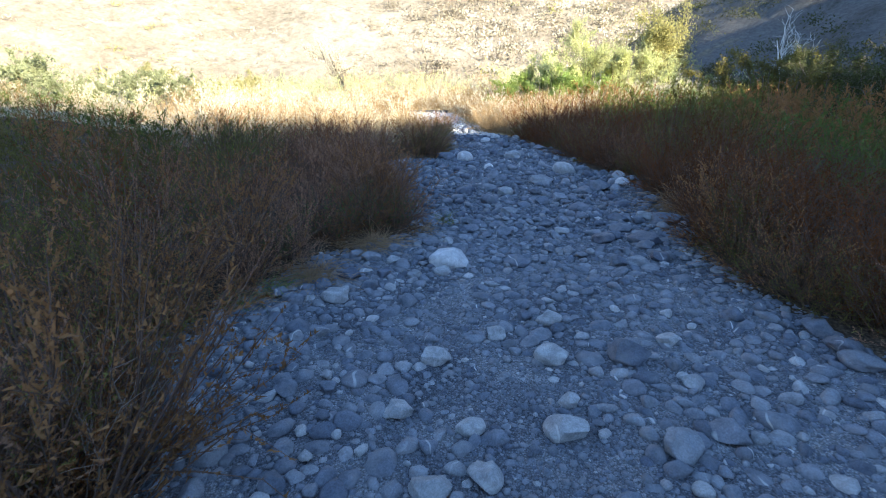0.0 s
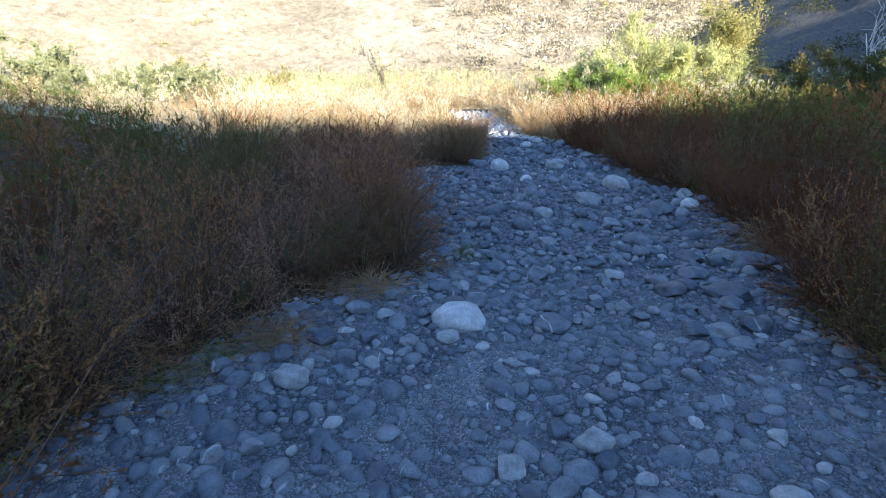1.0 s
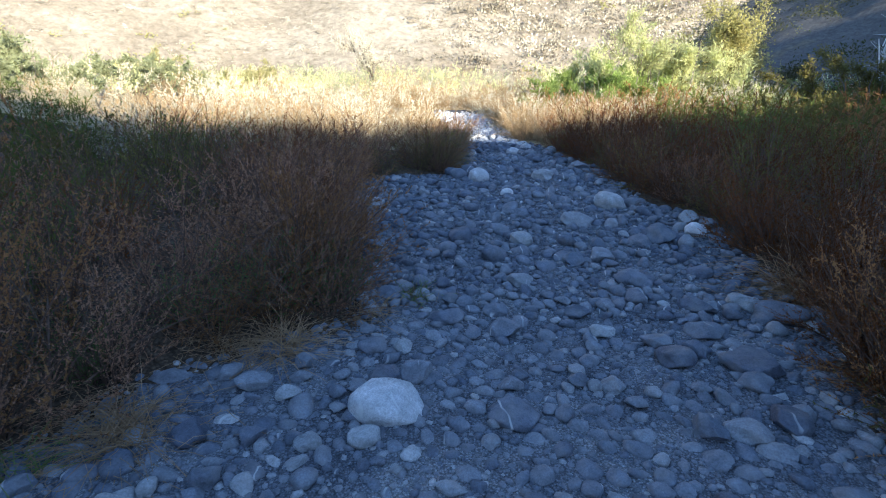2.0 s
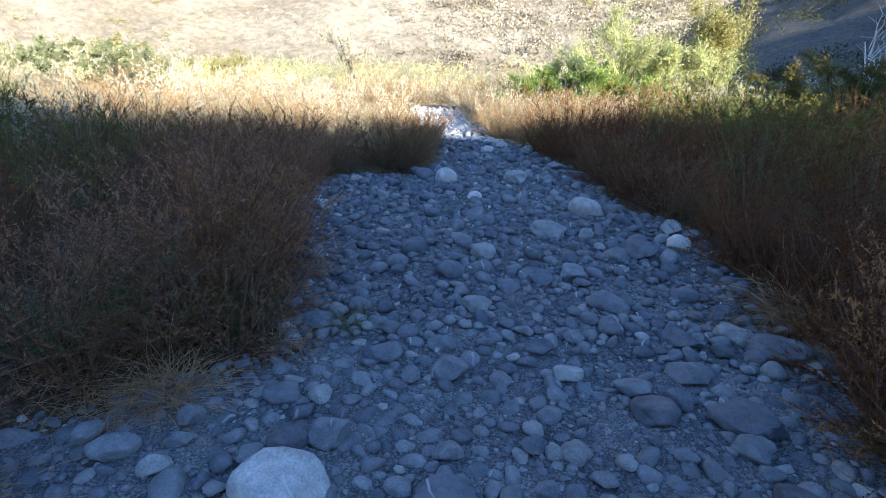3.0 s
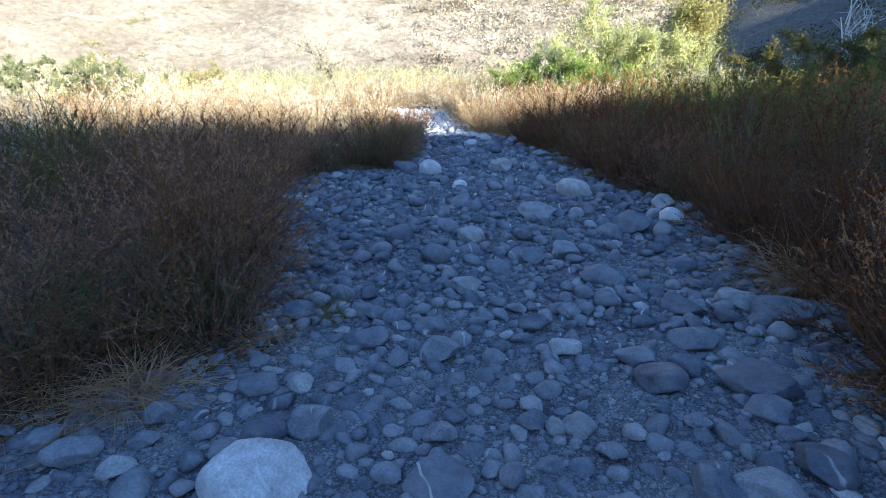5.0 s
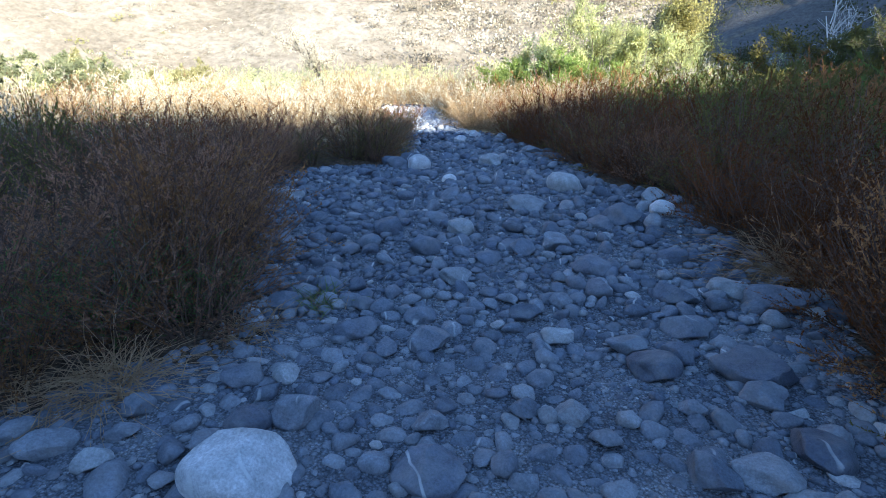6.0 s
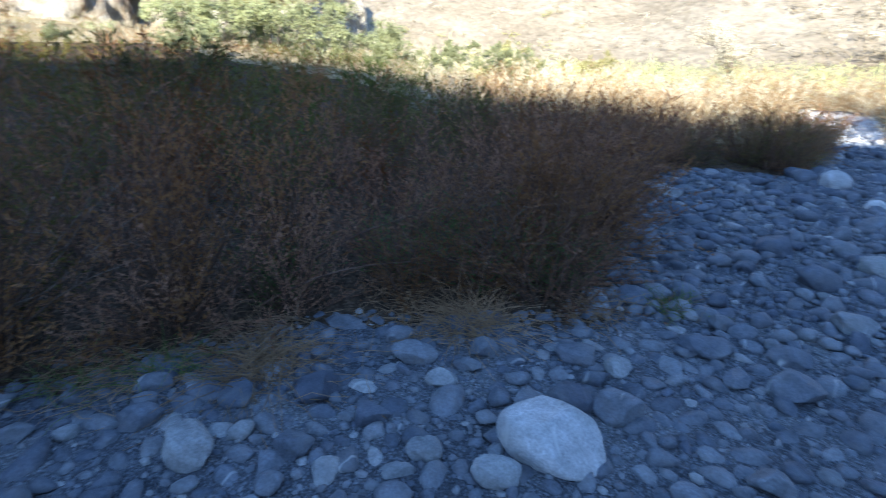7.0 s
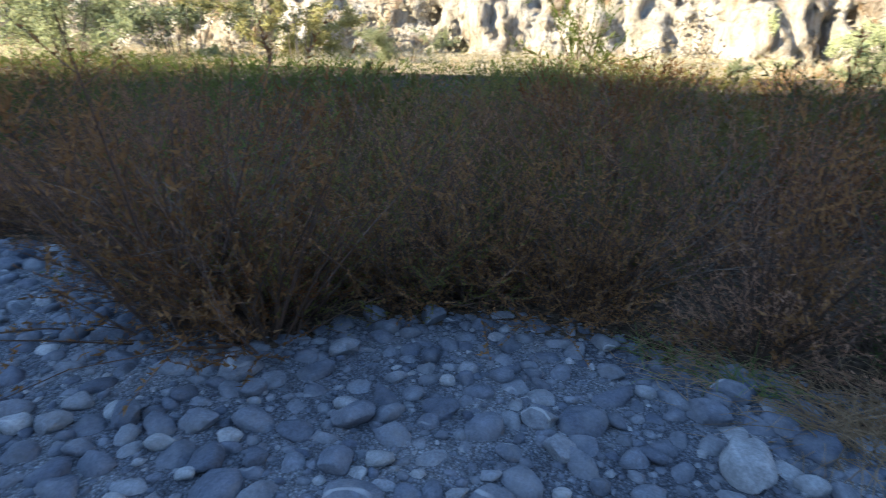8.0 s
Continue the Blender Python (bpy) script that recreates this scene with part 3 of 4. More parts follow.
def cobble_mass(stones, mat, label):
    parts_v, parts_f, count = [], [], 0
    for (x, y, r) in stones:
        a, b, e = stone_frame(gen)
        v, f = (shapes_mid if r > 0.045 and y < 9.5 or r > 0.085 and y < 16 else shapes_lo)[gen.integers(14)]
        m = np.array(e.to_matrix())
        lift = gen.uniform(-0.5, 0.12) if y < 8.5 else gen.uniform(0.0, 0.6)
        parts_v.append((v * (r * a, r / a, r * b)) @ m.T + (x, y, float(ground_z(x, y)) + r * b * lift))
        parts_f.append(f + count)
        count += len(v)
    loose = new("cobble_bed", mesh_of("cobble_bed", np.concatenate(parts_v), np.concatenate(parts_f), [mat], True))
    tagged(loose, label, "cobbles", kind="stuff")


rest = [c for c in cobbles if c not in near_set and c[1] < 20.4]
# past y 9 most cobbles turn dark: shade put into the colour
shadowed = [gen.random() < (0.2 if c[1] < 9 else 0.6) for c in rest]
cobble_mass([c for c, d in zip(rest, shadowed) if not d], STONE_MID, "grey rounded river cobbles packed in the creek bed")
cobble_mass([c for c, d in zip(rest, shadowed) if d], STONE_DARK, "river cobbles coloured dark, mostly for the far bed's shade")
# sun on the far bend is put into a paler stone colour
cobble_mass([c for c in cobbles if c[1] >= 20.4], STONE_PALE, "river cobbles coloured pale for sunlight at the far bend")


# ---- plants ----
def tubes(lines, r0, r1, sides=3):
    """Tapered tubes along polylines, an array (n, k, 3)."""
    n, k, _ = lines.shape
    d = np.gradient(lines, axis=1)
    d /= np.linalg.norm(d, axis=2, keepdims=True) + 1e-9
    ref = np.where(np.abs(d[..., 2:3]) > 0.9, np.array([1.0, 0, 0]), np.array([0, 0, 1.0]))
    s = np.cross(d, ref)
    s /= np.linalg.norm(s, axis=2, keepdims=True) + 1e-9
    t = np.cross(d, s)
    w = np.linspace(0, 1, k)[None, :, None]
    rad = np.asarray(r0).reshape(-1, 1, 1) * (1 - w) + np.asarray(r1).reshape(-1, 1, 1) * w
    ring = [lines + rad * (math.cos(q) * s + math.sin(q) * t) for q in np.arange(sides) * 2 * math.pi / sides]
    v = np.stack(ring, 2).reshape(-1, 3)
    b = (np.arange(n)[:, None] * k + np.arange(k - 1)[None, :]).ravel() * sides
    f = []
    for q in range(sides):
        f.append(np.stack([b + q, b + (q + 1) % sides, b + sides + (q + 1) % sides, b + sides + q], 1))
    return v, np.concatenate(f)


def blades(base, way, length, width, gen, droop=0.0, plain=False):
    """Small leaves: one four-cornered blade at each base point; plain ones, for far plants, have three corners."""
    n = len(base)
    way = way / (np.linalg.norm(way, axis=1, keepdims=True) + 1e-9)
    side = np.cross(way, gen.normal(size=(n, 3)))
    side /= np.linalg.norm(side, axis=1, keepdims=True) + 1e-9
    ln, wd = np.reshape(length, (-1, 1)), np.reshape(width, (-1, 1))
    mid = base + way * ln * 0.5
    tip = base + way * ln
    tip[:, 2] -= droop * ln[:, 0]
    if plain:
        v = np.stack([base + side * wd * 0.6, tip, base - side * wd * 0.6], 1).reshape(-1, 3)
        return v, np.arange(3 * n).reshape(n, 3)
    v = np.stack([base, mid + side * wd / 2, tip, mid - side * wd / 2], 1).reshape(-1, 3)
    return v, np.arange(4 * n).reshape(n, 4)


def sticks(gen, n, height, spread, k=5, base_r=0.10, curl=0.25, lean=None):
    """Stems that fan out from one foot."""
    az = gen.uniform(0, 2 * math.pi, n)
    tilt = spread * np.sqrt(gen.uniform(0, 1, n))
    ln = height * gen.uniform(0.62, 1.12, n) / np.maximum(np.cos(tilt * 0.75), 0.78)
    foot = np.stack([np.cos(az), np.sin(az), 0 * az], 1) * base_r * np.sqrt(gen.uniform(0, 1, n))[:, None]
    s = np.linspace(0, 1, k)[None, :, None]
    out = np.stack([np.cos(az) * np.sin(tilt), np.sin(az) * np.sin(tilt), np.cos(tilt)], 1)[:, None, :]
    p = foot[:, None, :] + out * s * ln[:, None, None]
    p[..., 2] += (curl * ln * np.sin(tilt))[:, None] * (s[..., 0] ** 2 - s[..., 0]) * -0.6
    wob = gen.normal(size=(n, k, 3)) * 0.035 * s * height
    return p + np.cumsum(wob, 1) * 0.6


def on_lines(gen, lines, n, lo=0.25, hi=1.0):
    """Random places on polylines, with the way of the line there."""
    k = lines.shape[1]
    i = gen.integers(len(lines), size=n)
    s = gen.uniform(lo, hi, n) * (k - 1) * 0.999
    j = np.minimum(s.astype(int), k - 2)
    a, b = lines[i, j], lines[i, j + 1]
    return a + (b - a) * (s - j)[:, None], (b - a) / (np.linalg.norm(b - a, axis=1, keepdims=True) + 1e-9)


def twigs_of(gen, lines, n, length, k=3, up=0.35, lo=0.3):
    p, d = on_lines(gen, lines, n, lo)
    way = d * 0.7 + gen.normal(size=(n, 3)) * 0.6 + (0, 0, up)
    way /= np.linalg.norm(way, axis=1, keepdims=True)
    ln = length * gen.uniform(0.5, 1.3, n)
    s = np.linspace(0, 1, k)[None, :, None]
    q = p[:, None, :] + way[:, None, :] * s * ln[:, None, None]
    q += gen.normal(size=(n, k, 3)) * 0.06 * length * s
    return q


def shrub_data(seed, height=1.2, spread=0.75, stems=46, twigs=170, leaves=1500, leaf=0.055, width=0.014, base_r=0.14, plain=False, bare=None, wild=0.38):
    gen = np.random.default_rng(seed)
    skirt = stems // 3
    main = np.concatenate([sticks(gen, stems - skirt, height, spread, 5, base_r), sticks(gen, skirt, height * 0.5, 1.45, 5, base_r * 1.6)])
    fine = twigs_of(gen, main, twigs, 0.26 * height, lo=0.15)
    few = bare or stems
    a, fa = tubes(main[:few, [0, 2, 4]], gen.uniform(0.004, 0.0085, few) * height, 0.0016)
    b, fb = tubes(fine[:2 * bare if bare else twigs * 2 // 3, [0, 2]], 0.0028, 0.0011)
    base, way = on_lines(gen, fine, int(leaves * 0.75), 0.05)
    base2, way2 = on_lines(gen, main, leaves - len(base), 0.15)
    base, way = np.concatenate([base, base2]), np.concatenate([way, way2])
    way = way * 0.9 + gen.normal(size=way.shape) * wild + (0, 0, 0.4)
    lv, lf = blades(base, way, leaf * gen.uniform(0.6, 1.4, leaves), width * gen.uniform(0.7, 1.3, leaves), gen, 0.0, plain)
    return (np.concatenate([a, b]), np.concatenate([fa, fb + len(a)])), (lv, lf)


def plant(name, wood, leaves, wood_mat, leaf_mat, label, category="shrub", wood_name="branchwork"):
    root = new(name)
    root.empty_display_size = 0.2
    piece(wood_name, mesh_of(wood_name, *wood, [wood_mat]), root)
    if leaves is not None:
        piece("foliage", mesh_of("foliage", *leaves, [leaf_mat]), root)
    return tagged(root, label, category)


def on_ground(x, y, turn=0, tip=0, sink=0.03):
    return pose(x, y, float(ground_z(x, y)) - sink, tip, tip * 0.5, turn)


KINDS = {
    "brown": (LEAF_BROWN, "brown dry twiggy shrub beside the creek bed"),
    "rust": (LEAF_RUST, "rust-red dry shrub beside the creek bed"),
    "dusk": (LEAF_DUSK, "grey-brown dry twiggy shrub beside the creek bed"),
    "olive": (LEAF_OLIVE, "olive-green leafy shrub beside the creek bed"),
    "sun_gold": (LEAF_SUN_GOLD, "dry shrub coloured golden for low sunlight"),
    "fresh": (LEAF_FRESH, "fresh green leafy shrub beside the stones"),
    "green": (LEAF_GREEN, "dark green leafy shrub beside the creek bed"),
}
shrub_shapes = [shrub_data(900 + k, 1.2, (0.6, 0.75, 0.85)[k % 3], 52, 220, 5200, 0.028, 0.0098, plain=True, wild=0.65) for k in range(4)]
protos = {}
for kind, (mat, label) in KINDS.items():
    for k, (wood, leaves) in enumerate(shrub_shapes):
        protos[kind, k] = plant("shrub", wood, leaves, TWIG_STRAW if kind == "sun_gold" else TWIG, mat, label)
used_proto = set()


def place(kind, k, m, scale, group):
    root = protos[kind, k]
    if (kind, k) not in used_proto:
        used_proto.add((kind, k))
        root.matrix_basis = m @ Matrix.Diagonal((*scale, 1))
        return tagged(root, group=group)
    ob = copy_thing(root, m)
    ob.scale = scale
    return tagged(ob, group=group)


def scatter(n, x0, x1, y0, y1, gap, accept, gen, seeds=()):
    got = list(seeds)
    start = len(got)
    for x, y in zip(gen.uniform(x0, x1, n), gen.uniform(y0, y1, n)):
        if accept(x, y) and all((x - a) ** 2 + (y - b) ** 2 > gap * gap for a, b in got):
            got.append((x, y))
    return got[start:]


gen = np.random.default_rng(41)
edge = lambda x, y: in_bed(x, y) < -0.18
west_near = scatter(4000, -7.5, -0.5, -1.5, 18.5, 0.78, lambda x, y: edge(x, y) and x < 1 and in_bed(x, y) > -4.2, gen)
east_near = scatter(3000, 2.5, 8.0, 2.5, 22, 0.80, lambda x, y: edge(x, y) and x > 1.5 and in_bed(x, y) > -3.2, gen)
for x, y in west_near:
    tone = fbm(np.array([x]), np.array([y]), 0.35, 51)[0] + gen.normal() * 0.12
    kind = "olive" if tone > 0.27 else "dusk" if tone > -0.08 else "brown" if tone > -0.3 else "rust"
    if x < -2.2 and gen.random() < 0.13:
        kind = "green"
    # past the shade line the leaf colour itself turns golden, as sunlight would
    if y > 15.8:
        kind = "sun_gold"
    s = gen.uniform(0.82, 1.18) * (0.8 if in_bed(x, y) > -0.5 else 1.0)
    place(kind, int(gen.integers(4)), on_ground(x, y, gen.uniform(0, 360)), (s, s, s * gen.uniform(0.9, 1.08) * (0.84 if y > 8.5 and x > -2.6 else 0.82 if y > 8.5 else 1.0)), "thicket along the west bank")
for x, y in east_near:
    tone = fbm(np.array([x]), np.array([y]), 0.35, 52)[0] + gen.normal() * 0.12
    kind = "rust" if tone < 0.16 else "brown" if tone < 0.3 else "olive"
    if in_bed(x, y) < -2.1 and gen.random() < 0.6:
        kind = ("green", "rust", "green", "olive")[int(gen.integers(4))]
    # golden leaves beyond the east bank's shade line, sunlight put into the colour
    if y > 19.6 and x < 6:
        kind = "sun_gold"
    s = gen.uniform(0.82, 1.18) * (0.8 if in_bed(x, y) > -0.5 else 1.0)
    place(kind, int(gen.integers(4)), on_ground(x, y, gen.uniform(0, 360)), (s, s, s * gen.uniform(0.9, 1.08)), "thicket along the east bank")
# shrubs whose crowns hang out over the stones near the start of the walk
for x, y, s in ((-2.95, 1.3, 1.0), (-2.45, 2.3, 0.95), (-2.0, 2.7, 1.35), (-2.0, 3.25, 1.15), (-2.7, 3.9, 0.95), (-2.85, 4.5, 1.0), (-2.8, 5.1, 0.9), (-1.2, 8.6, 0.95), (-1.6, 9.5, 1.0), (-2.0, 10.3, 1.0)):
    place(("dusk", "brown", "brown")[int(gen.integers(3))], int(gen.integers(4)), on_ground(x, y, gen.uniform(0, 360)), (s * 1.15, s * 1.15, s), "thicket along the west bank")
for x, y, s in ((-1.75, 7.8, 0.55), (-2.15, 6.95, 0.5), (-0.8, 8.45, 0.5), (-1.3, 8.15, 0.6), (-2.9, 2.2, 0.5)):
    place("fresh", int(gen.integers(4)), on_ground(x, y, gen.uniform(0, 360)), (s, s, s), "thicket along the west bank")
for x, y, s in ((3.95, 8.3, 1.0), (4.0, 7.5, 0.95), (3.95, 6.8, 0.95), (4.15, 6.0, 0.95), (4.3, 9.0, 1.0), (4.5, 5.2, 0.95)):
    place(("rust", "rust", "brown")[int(gen.integers(3))], int(gen.integers(4)), on_ground(x, y, gen.uniform(0, 360)), (s * 1.15, s * 1.15, s), "thicket along the east bank")
# low shrubs that lean out over the stones all along both banks
for ys, xs, ya, yb, out, group in ((LEFT_Y, LEFT_X, -1.0, 20.5, -1, "thicket along the west bank"), (RIGHT_Y, RIGHT_X, 2.6, 26.5, 1, "thicket along the east bank")):
    y = ya
    while y < yb:
        x0, x1 = np.interp(y, ys, xs), np.interp(y + 0.1, ys, xs)
        nrm = np.array([0.1, x0 - x1]) / math.hypot(0.1, x0 - x1) * out
        s = gen.uniform(0.5, 0.78)
        off = gen.uniform(0.22, 0.42)
        kind = gen.choice(["brown", "rust", "olive", "dusk"], p=[0.37, 0.02, 0.13, 0.48] if out < 0 else [0.15, 0.6, 0.15, 0.1])
        # the lit far end again takes the golden leaf colour for sunlight
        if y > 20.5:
            kind, s = "sun_gold", s * 1.25
        if not (out < 0 and 5.5 < y < 7.4 and gen.random() < 0.6):
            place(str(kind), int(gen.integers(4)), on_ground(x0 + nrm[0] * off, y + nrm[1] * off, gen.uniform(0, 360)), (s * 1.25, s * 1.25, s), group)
        y += gen.uniform(0.38, 0.6) / (1 + 0.35 * abs(x1 - x0) / 0.1)
for key, root in protos.items():
    if key not in used_proto:
        for o in (*root.children_recursive, root):
            bpy.data.objects.remove(o)


def thicket(name, spots, heights, shapes, mat, wood_mat, label, gen):
    """Shrubs further off, too many to count, grown into one mass."""
    wv, wf, lv, lf, a, b = [], [], [], [], 0, 0
    for (x, y), h in zip(spots, heights):
        (v1, f1), (v2, f2) = shapes[gen.integers(len(shapes))]
        m = np.array(pose(0, 0, 0, 0, 0, gen.uniform(0, 360)).to_3x3()) * h
        off = (x, y, float(ground_z(x, y)) - 0.04)
        wv.append(v1 @ m.T + off)
        wf.append(np.concatenate([f1[:, [0, 1, 2]], f1[:, [0, 2, 3]]]) + a)
        a += len(v1)
        lv.append(v2 @ m.T + off)
        lf.append(f2 + b)
        b += len(v2)
    if not spots:
        return
    v = np.concatenate([np.concatenate(wv), np.concatenate(lv)])
    f = np.concatenate([np.concatenate(wf), np.concatenate(lf) + a])
    idx = np.concatenate([np.zeros(sum(map(len, wf))), np.ones(sum(map(len, lf)))])
    tagged(new(name, mesh_of(name, v, f, [wood_mat, mat], False, idx)), label, "scrub", kind="stuff")


mid_shapes = [shrub_data(930 + k, 1.0, 0.75, 18, 60, 1050, 0.065, 0.0175, 0.2, True, 6, 0.65) for k in range(4)]
sunny_shapes = [shrub_data(940 + k, 1.0, 0.85, 26, 80, 1000, 0.06, 0.0155, 0.25, True, 5, 0.7) for k in range(3)]
fine_shapes = [shrub_data(945 + k, 1.0, 0.85, 20, 50, 850, 0.06, 0.0145, 0.25, True, 4, 0.6) for k in range(3)]
cover_shapes = [shrub_data(955 + k, 1.0, 1.25, 3, 8, 270, 0.16, 0.034, 0.35, True) for k in range(3)]
far_shapes = [shrub_data(950 + k, 1.0, 1.0, 26, 70, 620, 0.075, 0.02, 0.35, True, 2, 0.9) for k in range(4)]
gen = np.random.default_rng(42)
west_mid = scatter(7000, -17, -1.5, -8, 26, 0.72, lambda x, y: edge(x, y) and x < 0.5 and not (in_bed(x, y) > -4.2 and -1.5 < y < 18.5) and y < 21 - 0.25 * abs(x + 8), gen)
east_mid = scatter(3000, 2.0, 17, 0, 30, 0.9, lambda x, y: edge(x, y) and x > 1.2 and not (in_bed(x, y) > -3.2 and 2.5 < y < 22), gen)
# where the sun reaches; scrub there takes golden and straw leaves as painted sunlight
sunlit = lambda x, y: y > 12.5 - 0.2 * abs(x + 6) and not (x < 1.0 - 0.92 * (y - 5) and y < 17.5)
gy_of = lambda spots, seed: [fbm(np.array([x]), np.array([y]), 0.22, seed)[0] for x, y in spots]
for spots, seed in ((west_mid, 61), (east_mid, 62)):
    tone = gy_of(spots, seed)
    for name, lo, hi, mat, label in (("brown_scrub", -9, -0.02, LEAF_BROWN, "brown dry scrub covering the flood plain"), ("olive_scrub", -0.02, 0.2, LEAF_OLIVE, "olive-green scrub covering the flood plain"), ("green_scrub", 0.2, 9, LEAF_GREEN, "dark green scrub covering the flood plain")):
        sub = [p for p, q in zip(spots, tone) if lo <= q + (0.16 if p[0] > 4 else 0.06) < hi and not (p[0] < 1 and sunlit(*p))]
        tall = [float(np.interp(-x, [5, 10, 16], [1.0, 0.64, 0.32]) * (1.2 if -13 < x < 1.0 - 0.98 * (y - 5) and y > 10 else 1)) * (0.88 if x < 0 and y > 8 else 1.3 if x > 5 else 1.0) for x, y in sub]
        size = gen.uniform(0.9, 1.25, len(sub)) * tall
        for outer, shapes in ((False, mid_shapes), (True, fine_shapes)):
            some = [i for i, p in enumerate(sub) if (p[0] < -9) == outer]
            thicket(name, [sub[i] for i in some], [size[i] for i in some], shapes, mat, TWIG, label, gen)

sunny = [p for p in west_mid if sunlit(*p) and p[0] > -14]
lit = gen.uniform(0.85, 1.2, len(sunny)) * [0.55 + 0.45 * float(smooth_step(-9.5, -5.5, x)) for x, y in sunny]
thicket("gold_scrub", sunny[::2], lit[::2], sunny_shapes, LEAF_SUN_GOLD, TWIG_STRAW, "dry scrub coloured golden for low sunlight", gen)
thicket("straw_scrub", sunny[1::2], lit[1::2], sunny_shapes, LEAF_STRAW, TWIG_STRAW, "dry scrub coloured pale straw for low sunlight", gen)
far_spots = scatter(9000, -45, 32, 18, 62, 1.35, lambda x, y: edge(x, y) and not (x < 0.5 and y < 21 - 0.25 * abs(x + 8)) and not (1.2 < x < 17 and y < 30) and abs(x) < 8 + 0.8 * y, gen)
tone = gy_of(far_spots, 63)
# leaf tones raised here to carry the glare of full sun
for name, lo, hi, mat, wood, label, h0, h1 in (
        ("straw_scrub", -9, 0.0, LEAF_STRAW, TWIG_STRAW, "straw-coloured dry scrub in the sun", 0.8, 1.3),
        ("gold_scrub", 0.0, 0.14, LEAF_SUN_GOLD, TWIG_STRAW, "golden brown dry scrub in the sun", 0.8, 1.3),
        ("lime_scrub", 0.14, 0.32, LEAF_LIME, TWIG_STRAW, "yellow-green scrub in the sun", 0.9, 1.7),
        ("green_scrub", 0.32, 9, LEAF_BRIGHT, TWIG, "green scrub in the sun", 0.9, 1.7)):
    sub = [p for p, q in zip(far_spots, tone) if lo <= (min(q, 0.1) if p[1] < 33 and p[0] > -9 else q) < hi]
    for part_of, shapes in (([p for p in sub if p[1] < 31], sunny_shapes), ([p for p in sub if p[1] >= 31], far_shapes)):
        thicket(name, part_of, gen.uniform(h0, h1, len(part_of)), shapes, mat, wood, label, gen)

# feathery golden shrubs that close the far bend of the bed
bend = scatter(3000, -4, 7, 22.8, 32, 0.62, lambda x, y: edge(x, y) and x > np.interp(y, RIGHT_Y, RIGHT_X) + 0.3, gen)
bend += scatter(400, -5, 1.2, 29.6, 31.6, 0.5, lambda x, y: True, gen)
thicket("gold_scrub", bend[::2], gen.uniform(0.85, 1.25, len(bend[::2])), sunny_shapes, LEAF_SUN_GOLD, TWIG_STRAW, "golden dry scrub at the far bend", gen)
thicket("straw_scrub", bend[1::2], gen.uniform(0.85, 1.25, len(bend[1::2])), sunny_shapes, LEAF_STRAW, TWIG_STRAW, "straw-coloured dry scrub at the far bend", gen)

# pale upright canes before the willows
canes = scatter(900, 5.8, 10.2, 25.6, 27.6, 0.6, lambda x, y: True, gen)
thicket("straw_canes", canes, gen.uniform(1.1, 1.75, len(canes)), sunny_shapes, LEAF_STRAW, TWIG_STRAW, "pale straw-coloured canes before the willows", gen)

# scrub on the hillsides: grey-brown sage in patches, and paler dry mounds all over
gen = np.random.default_rng(43)


def hill_scrub(name, n, x0, x1, y0, y1, seed, bias, size_of, per, mat, label, blade=(0.30, 0.2)):
    hx, hy = gen.uniform(x0, x1, n), gen.uniform(y0, y1, n)
    dens = fbm(hx, hy, 0.06, seed) + 0.6 * fbm(hx, hy, 0.25, seed + 1)
    pick = (dens + bias(hx, hy) > gen.uniform(-0.35, 0.5, n)) & (north_height(hx, hy) > 0.2)
    hx, hy = hx[pick], hy[pick]
    size = size_of(hx, hy) * gen.uniform(0.45, 1.25, len(hx))
    c = np.stack([hx, hy, np.maximum(north_height(hx, hy), ground_z(hx, hy))], 1)
    off = gen.normal(size=(len(hx), per, 3)) * (0.42, 0.42, 0.30)
    off[..., 2] = np.abs(off[..., 2]) + 0.05
    base = (c[:, None, :] + off * size[:, None, None]).reshape(-1, 3)
    v, f = blades(base, gen.normal(size=base.shape) + (0, 0, 0.4), np.repeat(size, per) * blade[0], np.repeat(size, per) * blade[1], gen, 0.0, True)
    tagged(new(name, mesh_of(name, v, f, [mat])), label, "scrub", kind="stuff")


right_side = lambda x, y: 0.3 * smooth_step(-14, 2, x)
hill_scrub("hillside_scrub", 9500, -100, 60, 45, 95, 71, lambda x, y: right_side(x, y) - 0.12, lambda x, y: 0.55 + 0.85 * smooth_step(-16, 0, x), 34, LEAF_SAGE, "sparse grey-brown sage scrub on the hillside", (0.19, 0.11))
hill_scrub("pale_scrub", 7000, -90, 60, 45, 95, 73, lambda x, y: right_side(x, y), lambda x, y: 0.5 + 0.7 * smooth_step(-16, 0, x), 20, LEAF_STRAW, "pale dry mounds of scrub on the hillside", (0.2, 0.11))
hill_scrub("green_scrub", 900, -70, 40, 45, 75, 77, lambda x, y: 0.0 * x - 0.2, lambda x, y: 0.9 + 0.6 * smooth_step(-16, 0, x), 40, LEAF_SUNNY, "olive-green scrub on the foot of the hillside", (0.2, 0.12))


# a low close cover on the foot of the terrace
cover = scatter(9000, -16, -8.5, -12, 15, 0.5, lambda x, y: y < 14 + 0.3 * (x + 9), gen)
low = np.interp([-x for x, y in cover], [8.5, 11, 12, 14, 16], [0.54, 0.45, 0.38, 0.27, 0.18]) * gen.uniform(0.7, 1.15, len(cover)) * [1 + float(smooth_step(2.6, 4.2, y) * smooth_step(9.2, 7.6, y) * smooth_step(-9.2, -10.4, x)) + 0.6 * float(smooth_step(2.2, 0.6, y) * smooth_step(-9.6, -11.0, x)) for x, y in cover]
